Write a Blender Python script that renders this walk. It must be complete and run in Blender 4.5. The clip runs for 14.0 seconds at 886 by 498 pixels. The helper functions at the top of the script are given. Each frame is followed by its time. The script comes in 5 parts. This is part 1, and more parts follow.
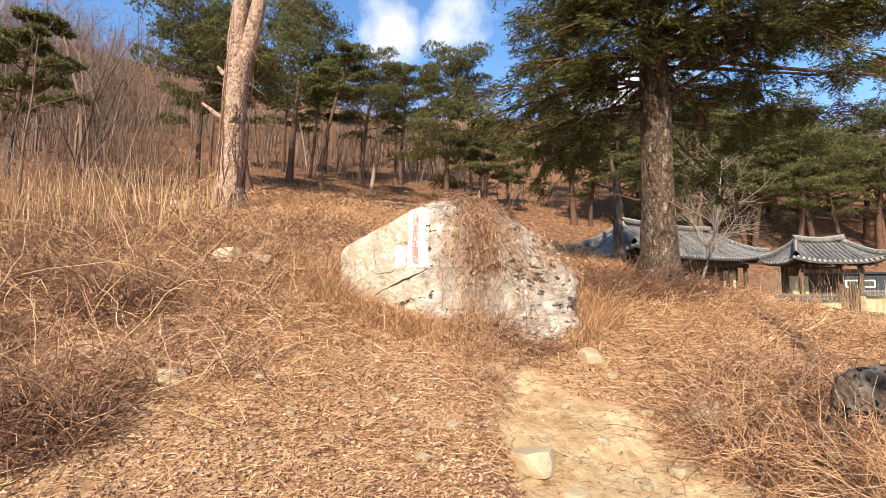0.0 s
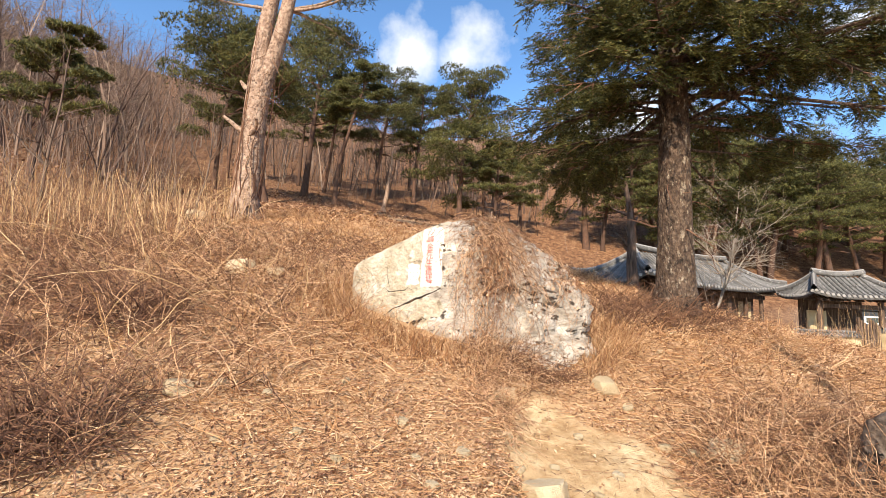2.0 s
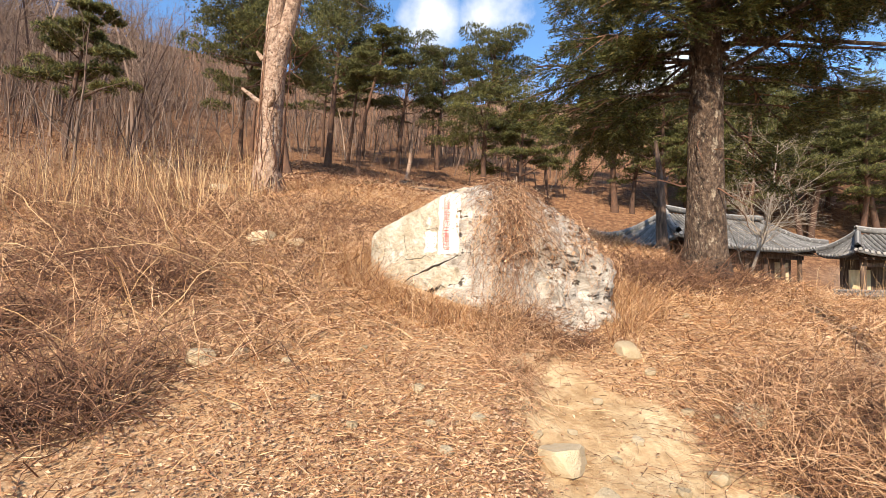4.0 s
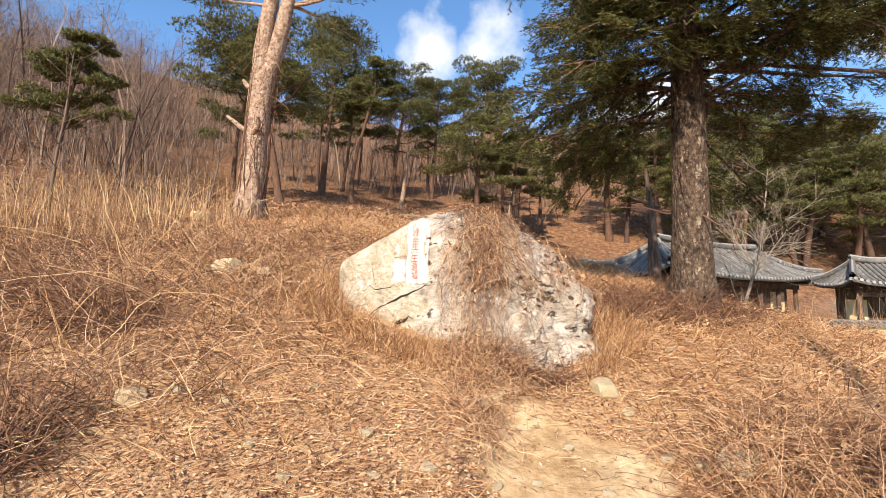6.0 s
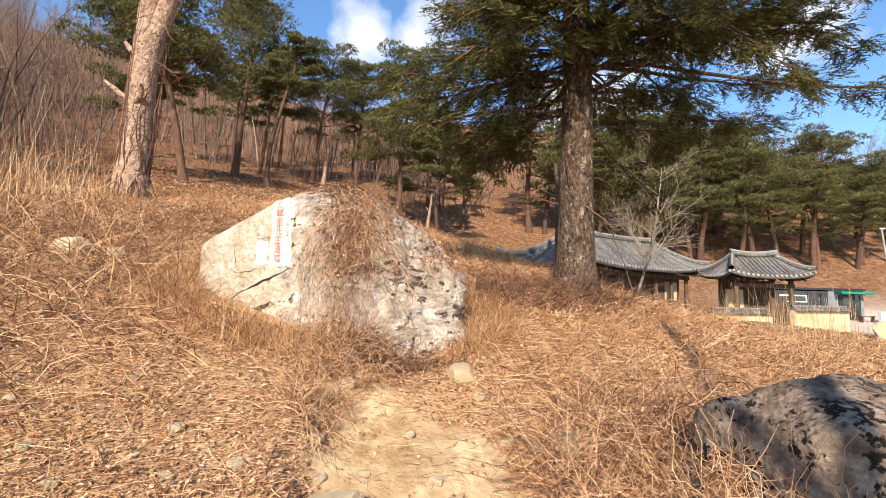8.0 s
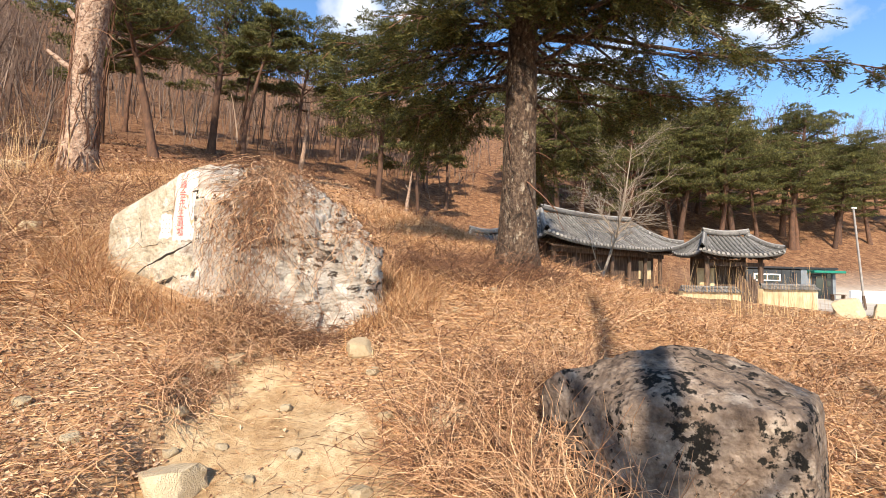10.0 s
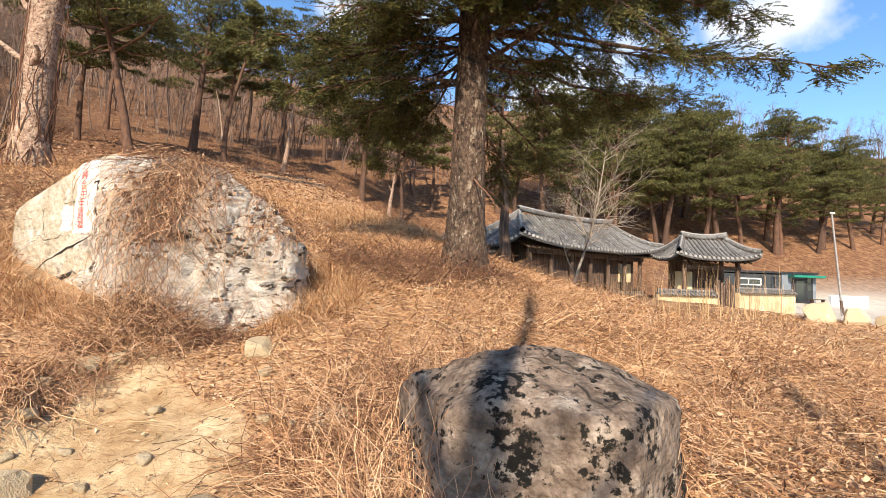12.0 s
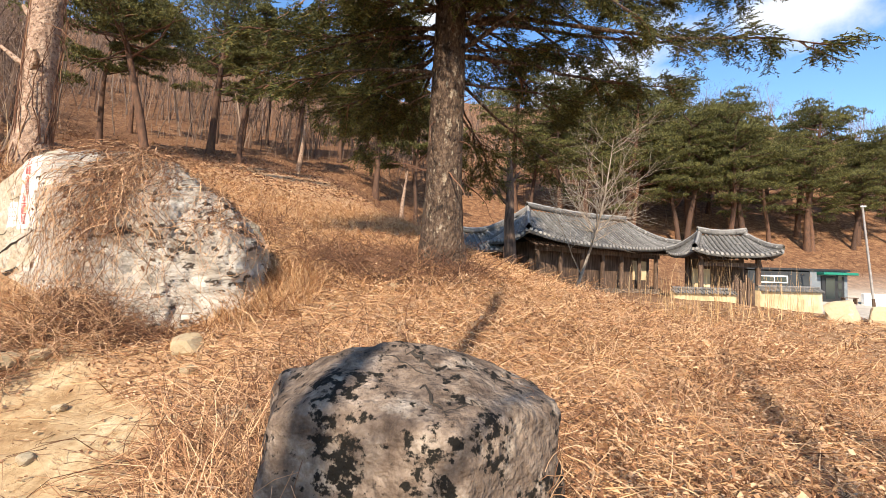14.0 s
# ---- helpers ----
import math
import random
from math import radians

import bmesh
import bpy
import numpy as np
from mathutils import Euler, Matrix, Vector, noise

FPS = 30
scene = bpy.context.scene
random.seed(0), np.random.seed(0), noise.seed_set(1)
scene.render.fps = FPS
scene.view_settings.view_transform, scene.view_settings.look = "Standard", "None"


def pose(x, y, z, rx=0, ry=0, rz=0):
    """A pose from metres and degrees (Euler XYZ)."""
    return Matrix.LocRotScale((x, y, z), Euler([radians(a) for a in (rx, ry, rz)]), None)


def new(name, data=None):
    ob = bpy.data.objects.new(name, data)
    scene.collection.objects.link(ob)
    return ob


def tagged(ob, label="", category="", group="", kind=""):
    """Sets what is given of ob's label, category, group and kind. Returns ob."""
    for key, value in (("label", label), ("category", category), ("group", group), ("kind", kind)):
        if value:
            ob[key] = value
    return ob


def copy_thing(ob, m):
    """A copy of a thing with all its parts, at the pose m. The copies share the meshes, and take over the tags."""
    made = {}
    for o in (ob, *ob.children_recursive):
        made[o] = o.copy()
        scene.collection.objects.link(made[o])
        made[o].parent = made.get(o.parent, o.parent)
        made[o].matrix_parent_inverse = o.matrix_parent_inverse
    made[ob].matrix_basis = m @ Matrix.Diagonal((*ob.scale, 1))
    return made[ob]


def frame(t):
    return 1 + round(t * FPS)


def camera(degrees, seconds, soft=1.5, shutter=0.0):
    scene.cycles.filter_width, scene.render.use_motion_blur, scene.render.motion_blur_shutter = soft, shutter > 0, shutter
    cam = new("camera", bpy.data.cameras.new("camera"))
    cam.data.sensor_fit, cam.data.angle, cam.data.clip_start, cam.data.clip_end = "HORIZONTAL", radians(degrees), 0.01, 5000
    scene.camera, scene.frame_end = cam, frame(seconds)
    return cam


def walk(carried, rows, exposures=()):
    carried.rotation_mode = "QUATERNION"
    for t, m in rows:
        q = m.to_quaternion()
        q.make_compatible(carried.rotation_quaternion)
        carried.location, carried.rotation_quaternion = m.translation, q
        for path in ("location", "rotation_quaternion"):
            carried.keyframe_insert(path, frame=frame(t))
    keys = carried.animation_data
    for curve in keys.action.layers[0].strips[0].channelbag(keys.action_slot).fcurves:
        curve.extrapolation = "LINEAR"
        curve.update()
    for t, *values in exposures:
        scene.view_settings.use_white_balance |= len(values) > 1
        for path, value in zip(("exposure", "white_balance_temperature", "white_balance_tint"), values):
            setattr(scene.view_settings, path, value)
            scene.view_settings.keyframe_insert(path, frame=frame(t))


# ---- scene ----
cam = camera(87.1, 14.0, soft=0.75)
METRES, EYE, TILT, LEAN, TURN = 4.5, 1.5, 5.0, 0.0, 0.0
ROWS = [
    (0.0, 0.0, 0.0, 0.0, -0.0, 0.0, 0.0),
    (0.5, -0.0015, -0.001, 0.0, -1.01, 0.2, -0.14),
    (1.0, -0.0075, 0.0001, 0.0014, -0.94, 1.07, -0.37),
    (1.5, -0.0102, 0.0052, 0.0012, -1.24, 1.84, -0.63),
    (2.0, -0.0131, 0.013, 0.0025, 1.18, 2.29, -2.25),
    (2.5, -0.0141, 0.0218, 0.0002, 3.35, 0.0, -2.26),
    (5.0, 0.0529, 0.068, -0.001, 4.49, -1.88, -0.7),
    (5.5, 0.0719, 0.0989, -0.0025, 3.33, 0.7, -2.21),
    (6.0, 0.0926, 0.1138, 0.0005, 4.2, 1.78, -0.91),
    (6.5, 0.137, 0.1113, 0.0011, 4.25, 0.73, -2.03),
    (7.0, 0.1805, 0.1148, -0.0004, 1.78, 0.08, -1.38),
    (7.5, 0.22, 0.1398, -0.0068, -1.33, 1.12, -2.45),
    (8.0, 0.2618, 0.1595, -0.0093, -4.28, 0.63, -1.87),
    (10.5, 0.5381, 0.1649, -0.0209, -5.64, -2.0, -2.19),
    (11.0, 0.5881, 0.1769, -0.0256, -6.62, -1.48, -2.2),
    (11.5, 0.6381, 0.1941, -0.0244, -6.88, -1.49, -0.74),
    (12.0, 0.6887, 0.1909, -0.0247, -5.85, -1.56, -2.56),
    (12.5, 0.7375, 0.1944, -0.0273, -5.33, -1.89, -1.34),
    (13.0, 0.7845, 0.2221, -0.0326, -4.82, -1.1, -3.49),
    (13.5, 0.834, 0.2335, -0.0355, -4.64, -2.12, -0.98),
    (14.0, 0.8878, 0.2315, -0.0334, -2.86, -1.76, -2.1),
]
walk(cam, [(t, pose(0, 0, EYE, TILT, LEAN, TURN) @ pose(METRES * x, METRES * y, METRES * z, 90 + pitch, roll, yaw)) for t, x, y, z, yaw, pitch, roll in ROWS])

# ---- world, sun, exposure ----
SUN_TRAVEL = Vector((0.22, 0.97, 0)).normalized()
SUN_ELEV = radians(33)
scene.view_settings.exposure = 0.79
world = bpy.data.worlds.new("sky_world")
scene.world = world
world.use_nodes = True
wt = world.node_tree
wt.nodes.clear()
w_out = wt.nodes.new("ShaderNodeOutputWorld")
w_bg = wt.nodes.new("ShaderNodeBackground")
w_sky = wt.nodes.new("ShaderNodeTexSky")
w_sky.sky_type = "NISHITA"
w_sky.sun_disc = False
w_sky.sun_elevation = SUN_ELEV
w_sky.sun_rotation = math.atan2(-SUN_TRAVEL.x, -SUN_TRAVEL.y)
w_sky.air_density, w_sky.dust_density, w_sky.ozone_density = 1.0, 0.2, 3.0
w_co = wt.nodes.new("ShaderNodeTexCoord")
w_noise = wt.nodes.new("ShaderNodeTexNoise")
w_noise.inputs["Scale"].default_value = 7.0
w_noise.inputs["Detail"].default_value = 8.0
w_noise.inputs["Roughness"].default_value = 0.55
w_hue = wt.nodes.new("ShaderNodeHueSaturation")
w_hue.inputs["Saturation"].default_value = 1.12
w_hue.inputs["Value"].default_value = 2.45
w_mix = wt.nodes.new("ShaderNodeMix")
w_mix.data_type = "RGBA"
w_mix.inputs[7].default_value = (10.5, 10.8, 11.2, 1)
wl = wt.links.new
wl(w_co.outputs["Generated"], w_noise.inputs["Vector"])


def w_math(op, a, b):
    q = wt.nodes.new("ShaderNodeMath")
    q.operation = op
    for k, v in enumerate((a, b)):
        if isinstance(v, (int, float)):
            q.inputs[k].default_value = v
        else:
            wl(v, q.inputs[k])
    return q.outputs[0]


def cloud(bearing, climb, wide, tall, dense):
    """A ragged white cloud, its middle and half size given in degrees."""
    b, e = radians(bearing), radians(climb)
    c = Vector((math.sin(b) * math.cos(e), math.cos(b) * math.cos(e), math.sin(e)))
    right = Vector((math.cos(b), -math.sin(b), 0))
    up = right.cross(c)
    dots = []
    for ax, size in ((right, wide), (up, tall)):
        q = wt.nodes.new("ShaderNodeVectorMath")
        q.operation = "DOT_PRODUCT"
        wl(w_co.outputs["Generated"], q.inputs[0])
        q.inputs[1].default_value = ax / math.sin(radians(size))
        dots.append(w_math("MULTIPLY", q.outputs["Value"], q.outputs["Value"]))
    ahead = wt.nodes.new("ShaderNodeVectorMath")
    ahead.operation = "DOT_PRODUCT"
    wl(w_co.outputs["Generated"], ahead.inputs[0])
    ahead.inputs[1].default_value = c
    far = w_math("SQRT", w_math("ADD", dots[0], dots[1]), 0.0)
    ragged = w_math("ADD", far, w_math("MULTIPLY", w_math("SUBTRACT", w_noise.outputs["Fac"], .5), 3.4))
    m = wt.nodes.new("ShaderNodeMapRange")
    m.inputs[1].default_value, m.inputs[2].default_value = 1.05, .25
    m.inputs[3].default_value, m.inputs[4].default_value = 0.0, dense
    wl(ragged, m.inputs[0])
    return w_math("MULTIPLY", m.outputs[0], w_math("GREATER_THAN", ahead.outputs["Value"], .5))


CLOUDS = [(-6, 30, 3.6, 4.2, .95), (.5, 30, 4.0, 4.0, .95), (37, 26, 11, 3.2, .95), (28.5, 21.5, 3.2, 2.0, .5), (20, 22, 7, 4, .9), (46, 34, 8, 3, .5), (-40, 55, 14, 8, .7), (120, 35, 20, 7, .8), (200, 40, 25, 9, .8)]
cover = 0.0
for spec in CLOUDS:
    cover = w_math("MAXIMUM", cloud(*spec), cover)
wl(cover, w_mix.inputs[0])
wl(w_sky.outputs["Color"], w_hue.inputs["Color"])
wl(w_hue.outputs["Color"], w_mix.inputs[6])
wl(w_mix.outputs[2], w_bg.inputs["Color"])
w_bg.inputs["Strength"].default_value = 0.062
wl(w_bg.outputs["Background"], w_out.inputs["Surface"])

sun_data = bpy.data.lights.new("sun", "SUN")
sun_data.energy, sun_data.angle, sun_data.color = 5.0, radians(0.53), (1.0, 0.855, 0.69)
sun = new("sun", sun_data)
sun.rotation_euler = Vector((SUN_TRAVEL.x, SUN_TRAVEL.y, -math.tan(SUN_ELEV))).to_track_quat("-Z", "Y").to_euler()
sun.location = (-20, -30, 40)

# ---- materials ----


def material(name, colors, scale=4.0, detail=6.0, rough=0.85, bump=0.3, bump_scale=40.0, island=0.0, obj=0.0, metal=0.0,
             stretch=(1, 1, 1), spots=None, spot_scale=8.0, spot_edge=(0.55, 0.62), spots2=None, spot2_scale=3.0, spot2_edge=(0.55, 0.62), cluster=0.0, trans=None, distance=0.02):
    """A surface with colours spread by noise at two scales, variation per piece, spots and fine relief."""
    m = bpy.data.materials.new(name)
    m.use_nodes = True
    nt = m.node_tree
    n, ln = nt.nodes, nt.links.new
    b = n["Principled BSDF"]
    tc = n.new("ShaderNodeTexCoord")
    mp = n.new("ShaderNodeMapping")
    mp.inputs["Scale"].default_value = stretch
    ln(tc.outputs["Object"], mp.inputs["Vector"])
    big = n.new("ShaderNodeTexNoise")
    big.inputs["Scale"].default_value, big.inputs["Detail"].default_value = scale, detail
    big.inputs["Roughness"].default_value = .68 if detail >= 12 else .5
    ln(mp.outputs["Vector"], big.inputs["Vector"])
    fac = big.outputs["Fac"]
    if island or obj:
        rnd = n.new("ShaderNodeNewGeometry") if island else n.new("ShaderNodeObjectInfo")
        mx = n.new("ShaderNodeMix")
        mx.inputs[0].default_value = island or obj
        ln(fac, mx.inputs[2])
        ln(rnd.outputs["Random Per Island" if island else "Random"], mx.inputs[3])
        fac = mx.outputs[0]
    ramp = n.new("ShaderNodeValToRGB")
    el = ramp.color_ramp.elements
    lo, hi = (0.12, 0.88) if (island or obj) else (0.3, 0.7)
    for k, c in enumerate(colors):
        p = lo + (hi - lo) * k / max(1, len(colors) - 1)
        e = el[k] if k < 2 else el.new(p)
        e.position, e.color = p, (*c, 1)
    ln(fac, ramp.inputs["Fac"])
    col = ramp.outputs["Color"]
    fine = n.new("ShaderNodeTexNoise")
    fine.inputs["Scale"].default_value, fine.inputs["Detail"].default_value = bump_scale, 5.0
    ln(mp.outputs["Vector"], fine.inputs["Vector"])
    for spots, spot_scale, spot_edge in ((spots, spot_scale, spot_edge), (spots2, spot2_scale, spot2_edge)):
        if not spots:
            continue
        sp = n.new("ShaderNodeTexNoise")
        sp.inputs["Scale"].default_value, sp.inputs["Detail"].default_value = spot_scale, 8.0
        sp.inputs["Roughness"].default_value = 0.62
        ln(mp.outputs["Vector"], sp.inputs["Vector"])
        st = n.new("ShaderNodeMapRange")
        st.inputs[1].default_value, st.inputs[2].default_value = spot_edge
        ln(sp.outputs["Fac"], st.inputs[0])
        if cluster and spots is spots2:
            wide = n.new("ShaderNodeTexNoise")
            wide.inputs["Scale"].default_value, wide.inputs["Detail"].default_value = spot_scale * .22, 3.0
            ln(mp.outputs["Vector"], wide.inputs["Vector"])
            lean = n.new("ShaderNodeMath")
            lean.operation = "MULTIPLY_ADD"
            ln(wide.outputs["Fac"], lean.inputs[0])
            lean.inputs[1].default_value, lean.inputs[2].default_value = cluster, -.5 * cluster
            both = n.new("ShaderNodeMath")
            ln(sp.outputs["Fac"], both.inputs[0])
            ln(lean.outputs[0], both.inputs[1])
            ln(both.outputs[0], st.inputs[0])
        sm = n.new("ShaderNodeMix")
        sm.data_type = "RGBA"
        ln(st.outputs[0], sm.inputs[0])
        ln(col, sm.inputs[6])
        sm.inputs[7].default_value = (*spots, 1)
        col = sm.outputs[2]
    ln(col, b.inputs["Base Color"])
    b.inputs["Roughness"].default_value, b.inputs["Metallic"].default_value = rough, metal
    b.inputs["Specular IOR Level"].default_value = 0.25
    if bump:
        bm_ = n.new("ShaderNodeBump")
        bm_.inputs["Strength"].default_value, bm_.inputs["Distance"].default_value = bump, distance
        ln(fine.outputs["Fac"], bm_.inputs["Height"])
        ln(bm_.outputs["Normal"], b.inputs["Normal"])
    if trans:
        tr = n.new("ShaderNodeBsdfTranslucent")
        ln(col, tr.inputs["Color"])
        ms = n.new("ShaderNodeMixShader")
        ms.inputs[0].default_value = trans
        ln(b.outputs[0], ms.inputs[1])
        ln(tr.outputs[0], ms.inputs[2])
        ln(ms.outputs[0], n["Material Output"].inputs["Surface"])
    return m


STRAW = material("dry_straw", [(.12, .052, .028), (.37, .185, .085), (.60, .355, .17), (.80, .56, .33)], scale=1.2, island=.75, bump=0, rough=.7, trans=.2)
REED = material("pale_reed", [(.36, .20, .09), (.56, .37, .18), (.70, .51, .29)], scale=1.2, island=.7, bump=0, rough=.65, trans=.15)
# darker copy of the fallen leaf, with tree shade put into its colour
LEAF_SHADED = material("shaded_woodland_leaf", [(.095, .042, .024), (.22, .108, .06), (.37, .205, .115), (.52, .33, .19)], scale=2, island=.8, bump=0, rough=.8, trans=.1)
LEAF = material("fallen_leaf", [(.14, .066, .039), (.38, .21, .12), (.58, .375, .22), (.70, .50, .325)], scale=3, island=.8, bump=0, rough=.75, trans=.15)
VINE = material("dry_vine", [(.10, .047, .026), (.31, .157, .08), (.52, .31, .165), (.68, .46, .28)], scale=3, island=.8, bump=0, rough=.8)
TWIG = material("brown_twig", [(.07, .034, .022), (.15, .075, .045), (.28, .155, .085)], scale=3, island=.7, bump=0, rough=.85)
NEEDLE_FIR = material("fir_needles", [(.018, .024, .009), (.052, .058, .017), (.115, .112, .030), (.22, .185, .052)], scale=.9, island=.6, bump=0, rough=.55, trans=.3)
NEEDLE_PINE = material("pine_needles", [(.022, .026, .010), (.062, .066, .021), (.130, .126, .038), (.25, .225, .068)], scale=.7, island=.6, bump=0, rough=.55, trans=.2)
# furrowed bark; its pale and dark spots also paint dappled sun and shadow
BARK_FIR = material("furrowed_bark", [(.030, .019, .013), (.085, .055, .037), (.21, .145, .098)], scale=11, detail=13, stretch=(1.5, 1.5, .8), bump=1.0, bump_scale=16, distance=.10, spots=(.33, .265, .19), spot_scale=7, spot_edge=(.57, .66), spots2=(.020, .014, .010), spot2_scale=5, spot2_edge=(.55, .66))
BARK_PALE = material("scaly_pale_bark", [(.19, .115, .08), (.34, .23, .16), (.46, .34, .25)], scale=9, bump=1.0, bump_scale=15, distance=.07, spots=(.10, .06, .042), spot_scale=13, spot_edge=(.54, .66))
BARK_PINE = material("red_pine_bark", [(.042, .026, .019), (.095, .054, .036), (.21, .105, .06)], scale=5, stretch=(1.3, 1.3, .5), bump=.8, bump_scale=20, distance=.03, obj=.3)
BARK_BARE = material("grey_bark", [(.075, .050, .037), (.135, .094, .069), (.215, .157, .117)], scale=2, island=.6, bump=.4, bump_scale=25)
BARK_WOOD = material("far_wood_bark", [(.075, .045, .034), (.155, .102, .075), (.30, .22, .165)], scale=.05, island=.7, bump=0)
ROCK = material("pale_inscribed_stone", [(.24, .185, .115), (.37, .31, .215), (.45, .395, .30), (.50, .46, .38)], scale=3.2, detail=13, bump=1.0, bump_scale=16, distance=.05, spots=(.22, .18, .125), spot_scale=8, spot_edge=(.55, .70), spots2=(.57, .535, .45), spot2_scale=5.5, spot2_edge=(.56, .68), rough=.9)
ROCK_BROKEN = material("broken_grey_stone", [(.17, .14, .11), (.34, .295, .235), (.48, .43, .36), (.56, .525, .455)], scale=3.2, detail=13, stretch=(1, 1, 2.0), bump=1.0, bump_scale=12, distance=.035, spots=(.60, .56, .48), spot_scale=2.6, spot_edge=(.52, .64), spots2=(.060, .047, .036), spot2_scale=6.5, spot2_edge=(.56, .62), cluster=.5, rough=.92)
ROCK_DARK = material("weathered_dark_boulder", [(.045, .031, .022), (.125, .089, .064), (.215, .162, .12), (.37, .295, .225)], scale=7, detail=15, bump=1.0, bump_scale=24, distance=.04, spots=(.42, .35, .27), spot_scale=4.2, spot_edge=(.56, .70), spots2=(.012, .010, .007), spot2_scale=22, spot2_edge=(.56, .63), cluster=.75, rough=.95)
STONE = material("tan_field_stone", [(.44, .325, .18), (.58, .46, .29), (.66, .56, .40)], scale=6, detail=12, obj=.3, bump=.8, bump_scale=18, distance=.03, rough=.92)
PLASTER_WHITE = material("white_lime_panel", [(.50, .46, .39), (.62, .585, .52), (.70, .67, .61)], scale=6, detail=12, bump=.5, bump_scale=24, rough=.9)
RED_PAINT = material("red_paint", [(.42, .06, .05), (.55, .10, .08)], scale=30, bump=0, rough=.8)
CRACK = material("dark_crevice", [(.03, .025, .02), (.06, .05, .04)], scale=10, bump=0, rough=1)
ROOF_TILE = material("grey_clay_tile", [(.070, .066, .062), (.135, .13, .122), (.24, .23, .215)], scale=4, detail=10, obj=.35, bump=.6, bump_scale=12, rough=.9, spots=(.34, .325, .295), spot_scale=7, spot_edge=(.57, .68), spots2=(.04, .036, .033), spot2_scale=5, spot2_edge=(.58, .68))
TILE_END = material("pale_tile_end", [(.20, .19, .175), (.36, .345, .315)], scale=8, obj=.5, bump=.3, rough=.9)
BARK_ASH = material("pale_ash_bark", [(.18, .14, .105), (.29, .235, .18), (.40, .335, .265)], scale=6, bump=.4, bump_scale=20)
WOOD_OLD = material("weathered_dark_timber", [(.05, .032, .022), (.10, .065, .045), (.18, .12, .085)], scale=4, stretch=(3, 3, .4), bump=.5, bump_scale=20, rough=.85)
EARTH_WALL = material("ochre_plaster", [(.46, .34, .19), (.60, .47, .28), (.68, .56, .36)], scale=1.6, bump=.4, bump_scale=15, rough=.95)
CLAD_GREY = material("grey_cladding", [(.030, .034, .037), (.045, .05, .054)], scale=2, bump=.15, rough=.6)
CLAD_LIGHT = material("light_grey_cladding", [(.15, .17, .19), (.21, .235, .255)], scale=2, bump=.15, rough=.6)
BLACK_TRIM = material("black_metal", [(.02, .02, .022), (.035, .035, .037)], scale=3, bump=.1, rough=.4)
GREEN_AWN = material("green_awning", [(.012, .15, .10), (.02, .22, .15)], scale=2, bump=.1, rough=.5)
CONCRETE = material("pale_concrete", [(.52, .47, .39), (.62, .57, .49), (.70, .66, .58)], scale=.9, bump=.3, bump_scale=30, rough=.9)
STEEL = material("galvanised_steel", [(.26, .24, .22), (.38, .35, .32)], scale=4, bump=.1, rough=.6, metal=.3)
GLASS = material("window_glass", [(.02, .03, .03), (.03, .04, .045)], scale=2, bump=0, rough=.06)
GLASS.node_tree.nodes["Principled BSDF"].inputs["Specular IOR Level"].default_value = .6
WHITE_PAINT = material("white_paint", [(.74, .74, .72), (.82, .82, .80)], scale=4, bump=.1, rough=.6)

# ground: leaf-strewn soil with a patch of bare yellow earth and a pale road
GROUND = bpy.data.materials.new("hillside_ground")
GROUND.use_nodes = True
gn, gl = GROUND.node_tree.nodes, GROUND.node_tree.links.new
g_b = gn["Principled BSDF"]
g_b.inputs["Roughness"].default_value = .95
g_b.inputs["Specular IOR Level"].default_value = .1
g_tc = gn.new("ShaderNodeTexCoord")


def g_noise(scale, detail=6.0, rough=.55):
    q = gn.new("ShaderNodeTexNoise")
    q.inputs["Scale"].default_value, q.inputs["Detail"].default_value, q.inputs["Roughness"].default_value = scale, detail, rough
    gl(g_tc.outputs["Object"], q.inputs["Vector"])
    return q.outputs["Fac"]


def g_ramp(fac, stops):
    q = gn.new("ShaderNodeValToRGB")
    for k, (p, c) in enumerate(stops):
        e = q.color_ramp.elements[k] if k < 2 else q.color_ramp.elements.new(p)
        e.position, e.color = p, (*c, 1)
    gl(fac, q.inputs["Fac"])
    return q.outputs["Color"]


def g_mix(fac, a, b):
    q = gn.new("ShaderNodeMix")
    q.data_type = "RGBA"
    gl(fac, q.inputs[0])
    gl(a, q.inputs[6])
    gl(b, q.inputs[7])
    return q.outputs[2]


def g_attr(name):
    q = gn.new("ShaderNodeAttribute")
    q.attribute_name = name
    return q.outputs["Fac"]


litter = g_mix(g_noise(.5, 3), g_ramp(g_noise(22, 8, .7), [(.32, (.17, .090, .048)), (.5, (.40, .245, .13)), (.68, (.61, .43, .25))]),
               g_ramp(g_noise(30, 8, .7), [(.32, (.19, .102, .055)), (.5, (.44, .28, .15)), (.68, (.66, .48, .29))]))
earth = g_mix(g_ramp(g_noise(1.6, 5, .5), [(.42, (0, 0, 0)), (.6, (1, 1, 1))]), g_ramp(g_noise(7, 10, .65), [(.34, (.28, .17, .082)), (.5, (.42, .28, .145)), (.66, (.54, .39, .22))]),
              g_ramp(g_noise(11, 10, .6), [(.34, (.40, .27, .14)), (.5, (.54, .40, .23)), (.66, (.63, .49, .30))]))
# brown woodland floor, its colour darkened for the shade of the pines
shaded_forest = g_ramp(g_noise(2.2, 10, .75), [(.34, (.075, .038, .022)), (.5, (.19, .098, .052)), (.66, (.34, .20, .105))])
road = g_ramp(g_noise(1.2, 8, .6), [(.3, (.44, .38, .30)), (.7, (.60, .54, .45))])
g_col = g_mix(g_attr("earth"), g_mix(g_attr("shaded_forest"), litter, shaded_forest), earth)
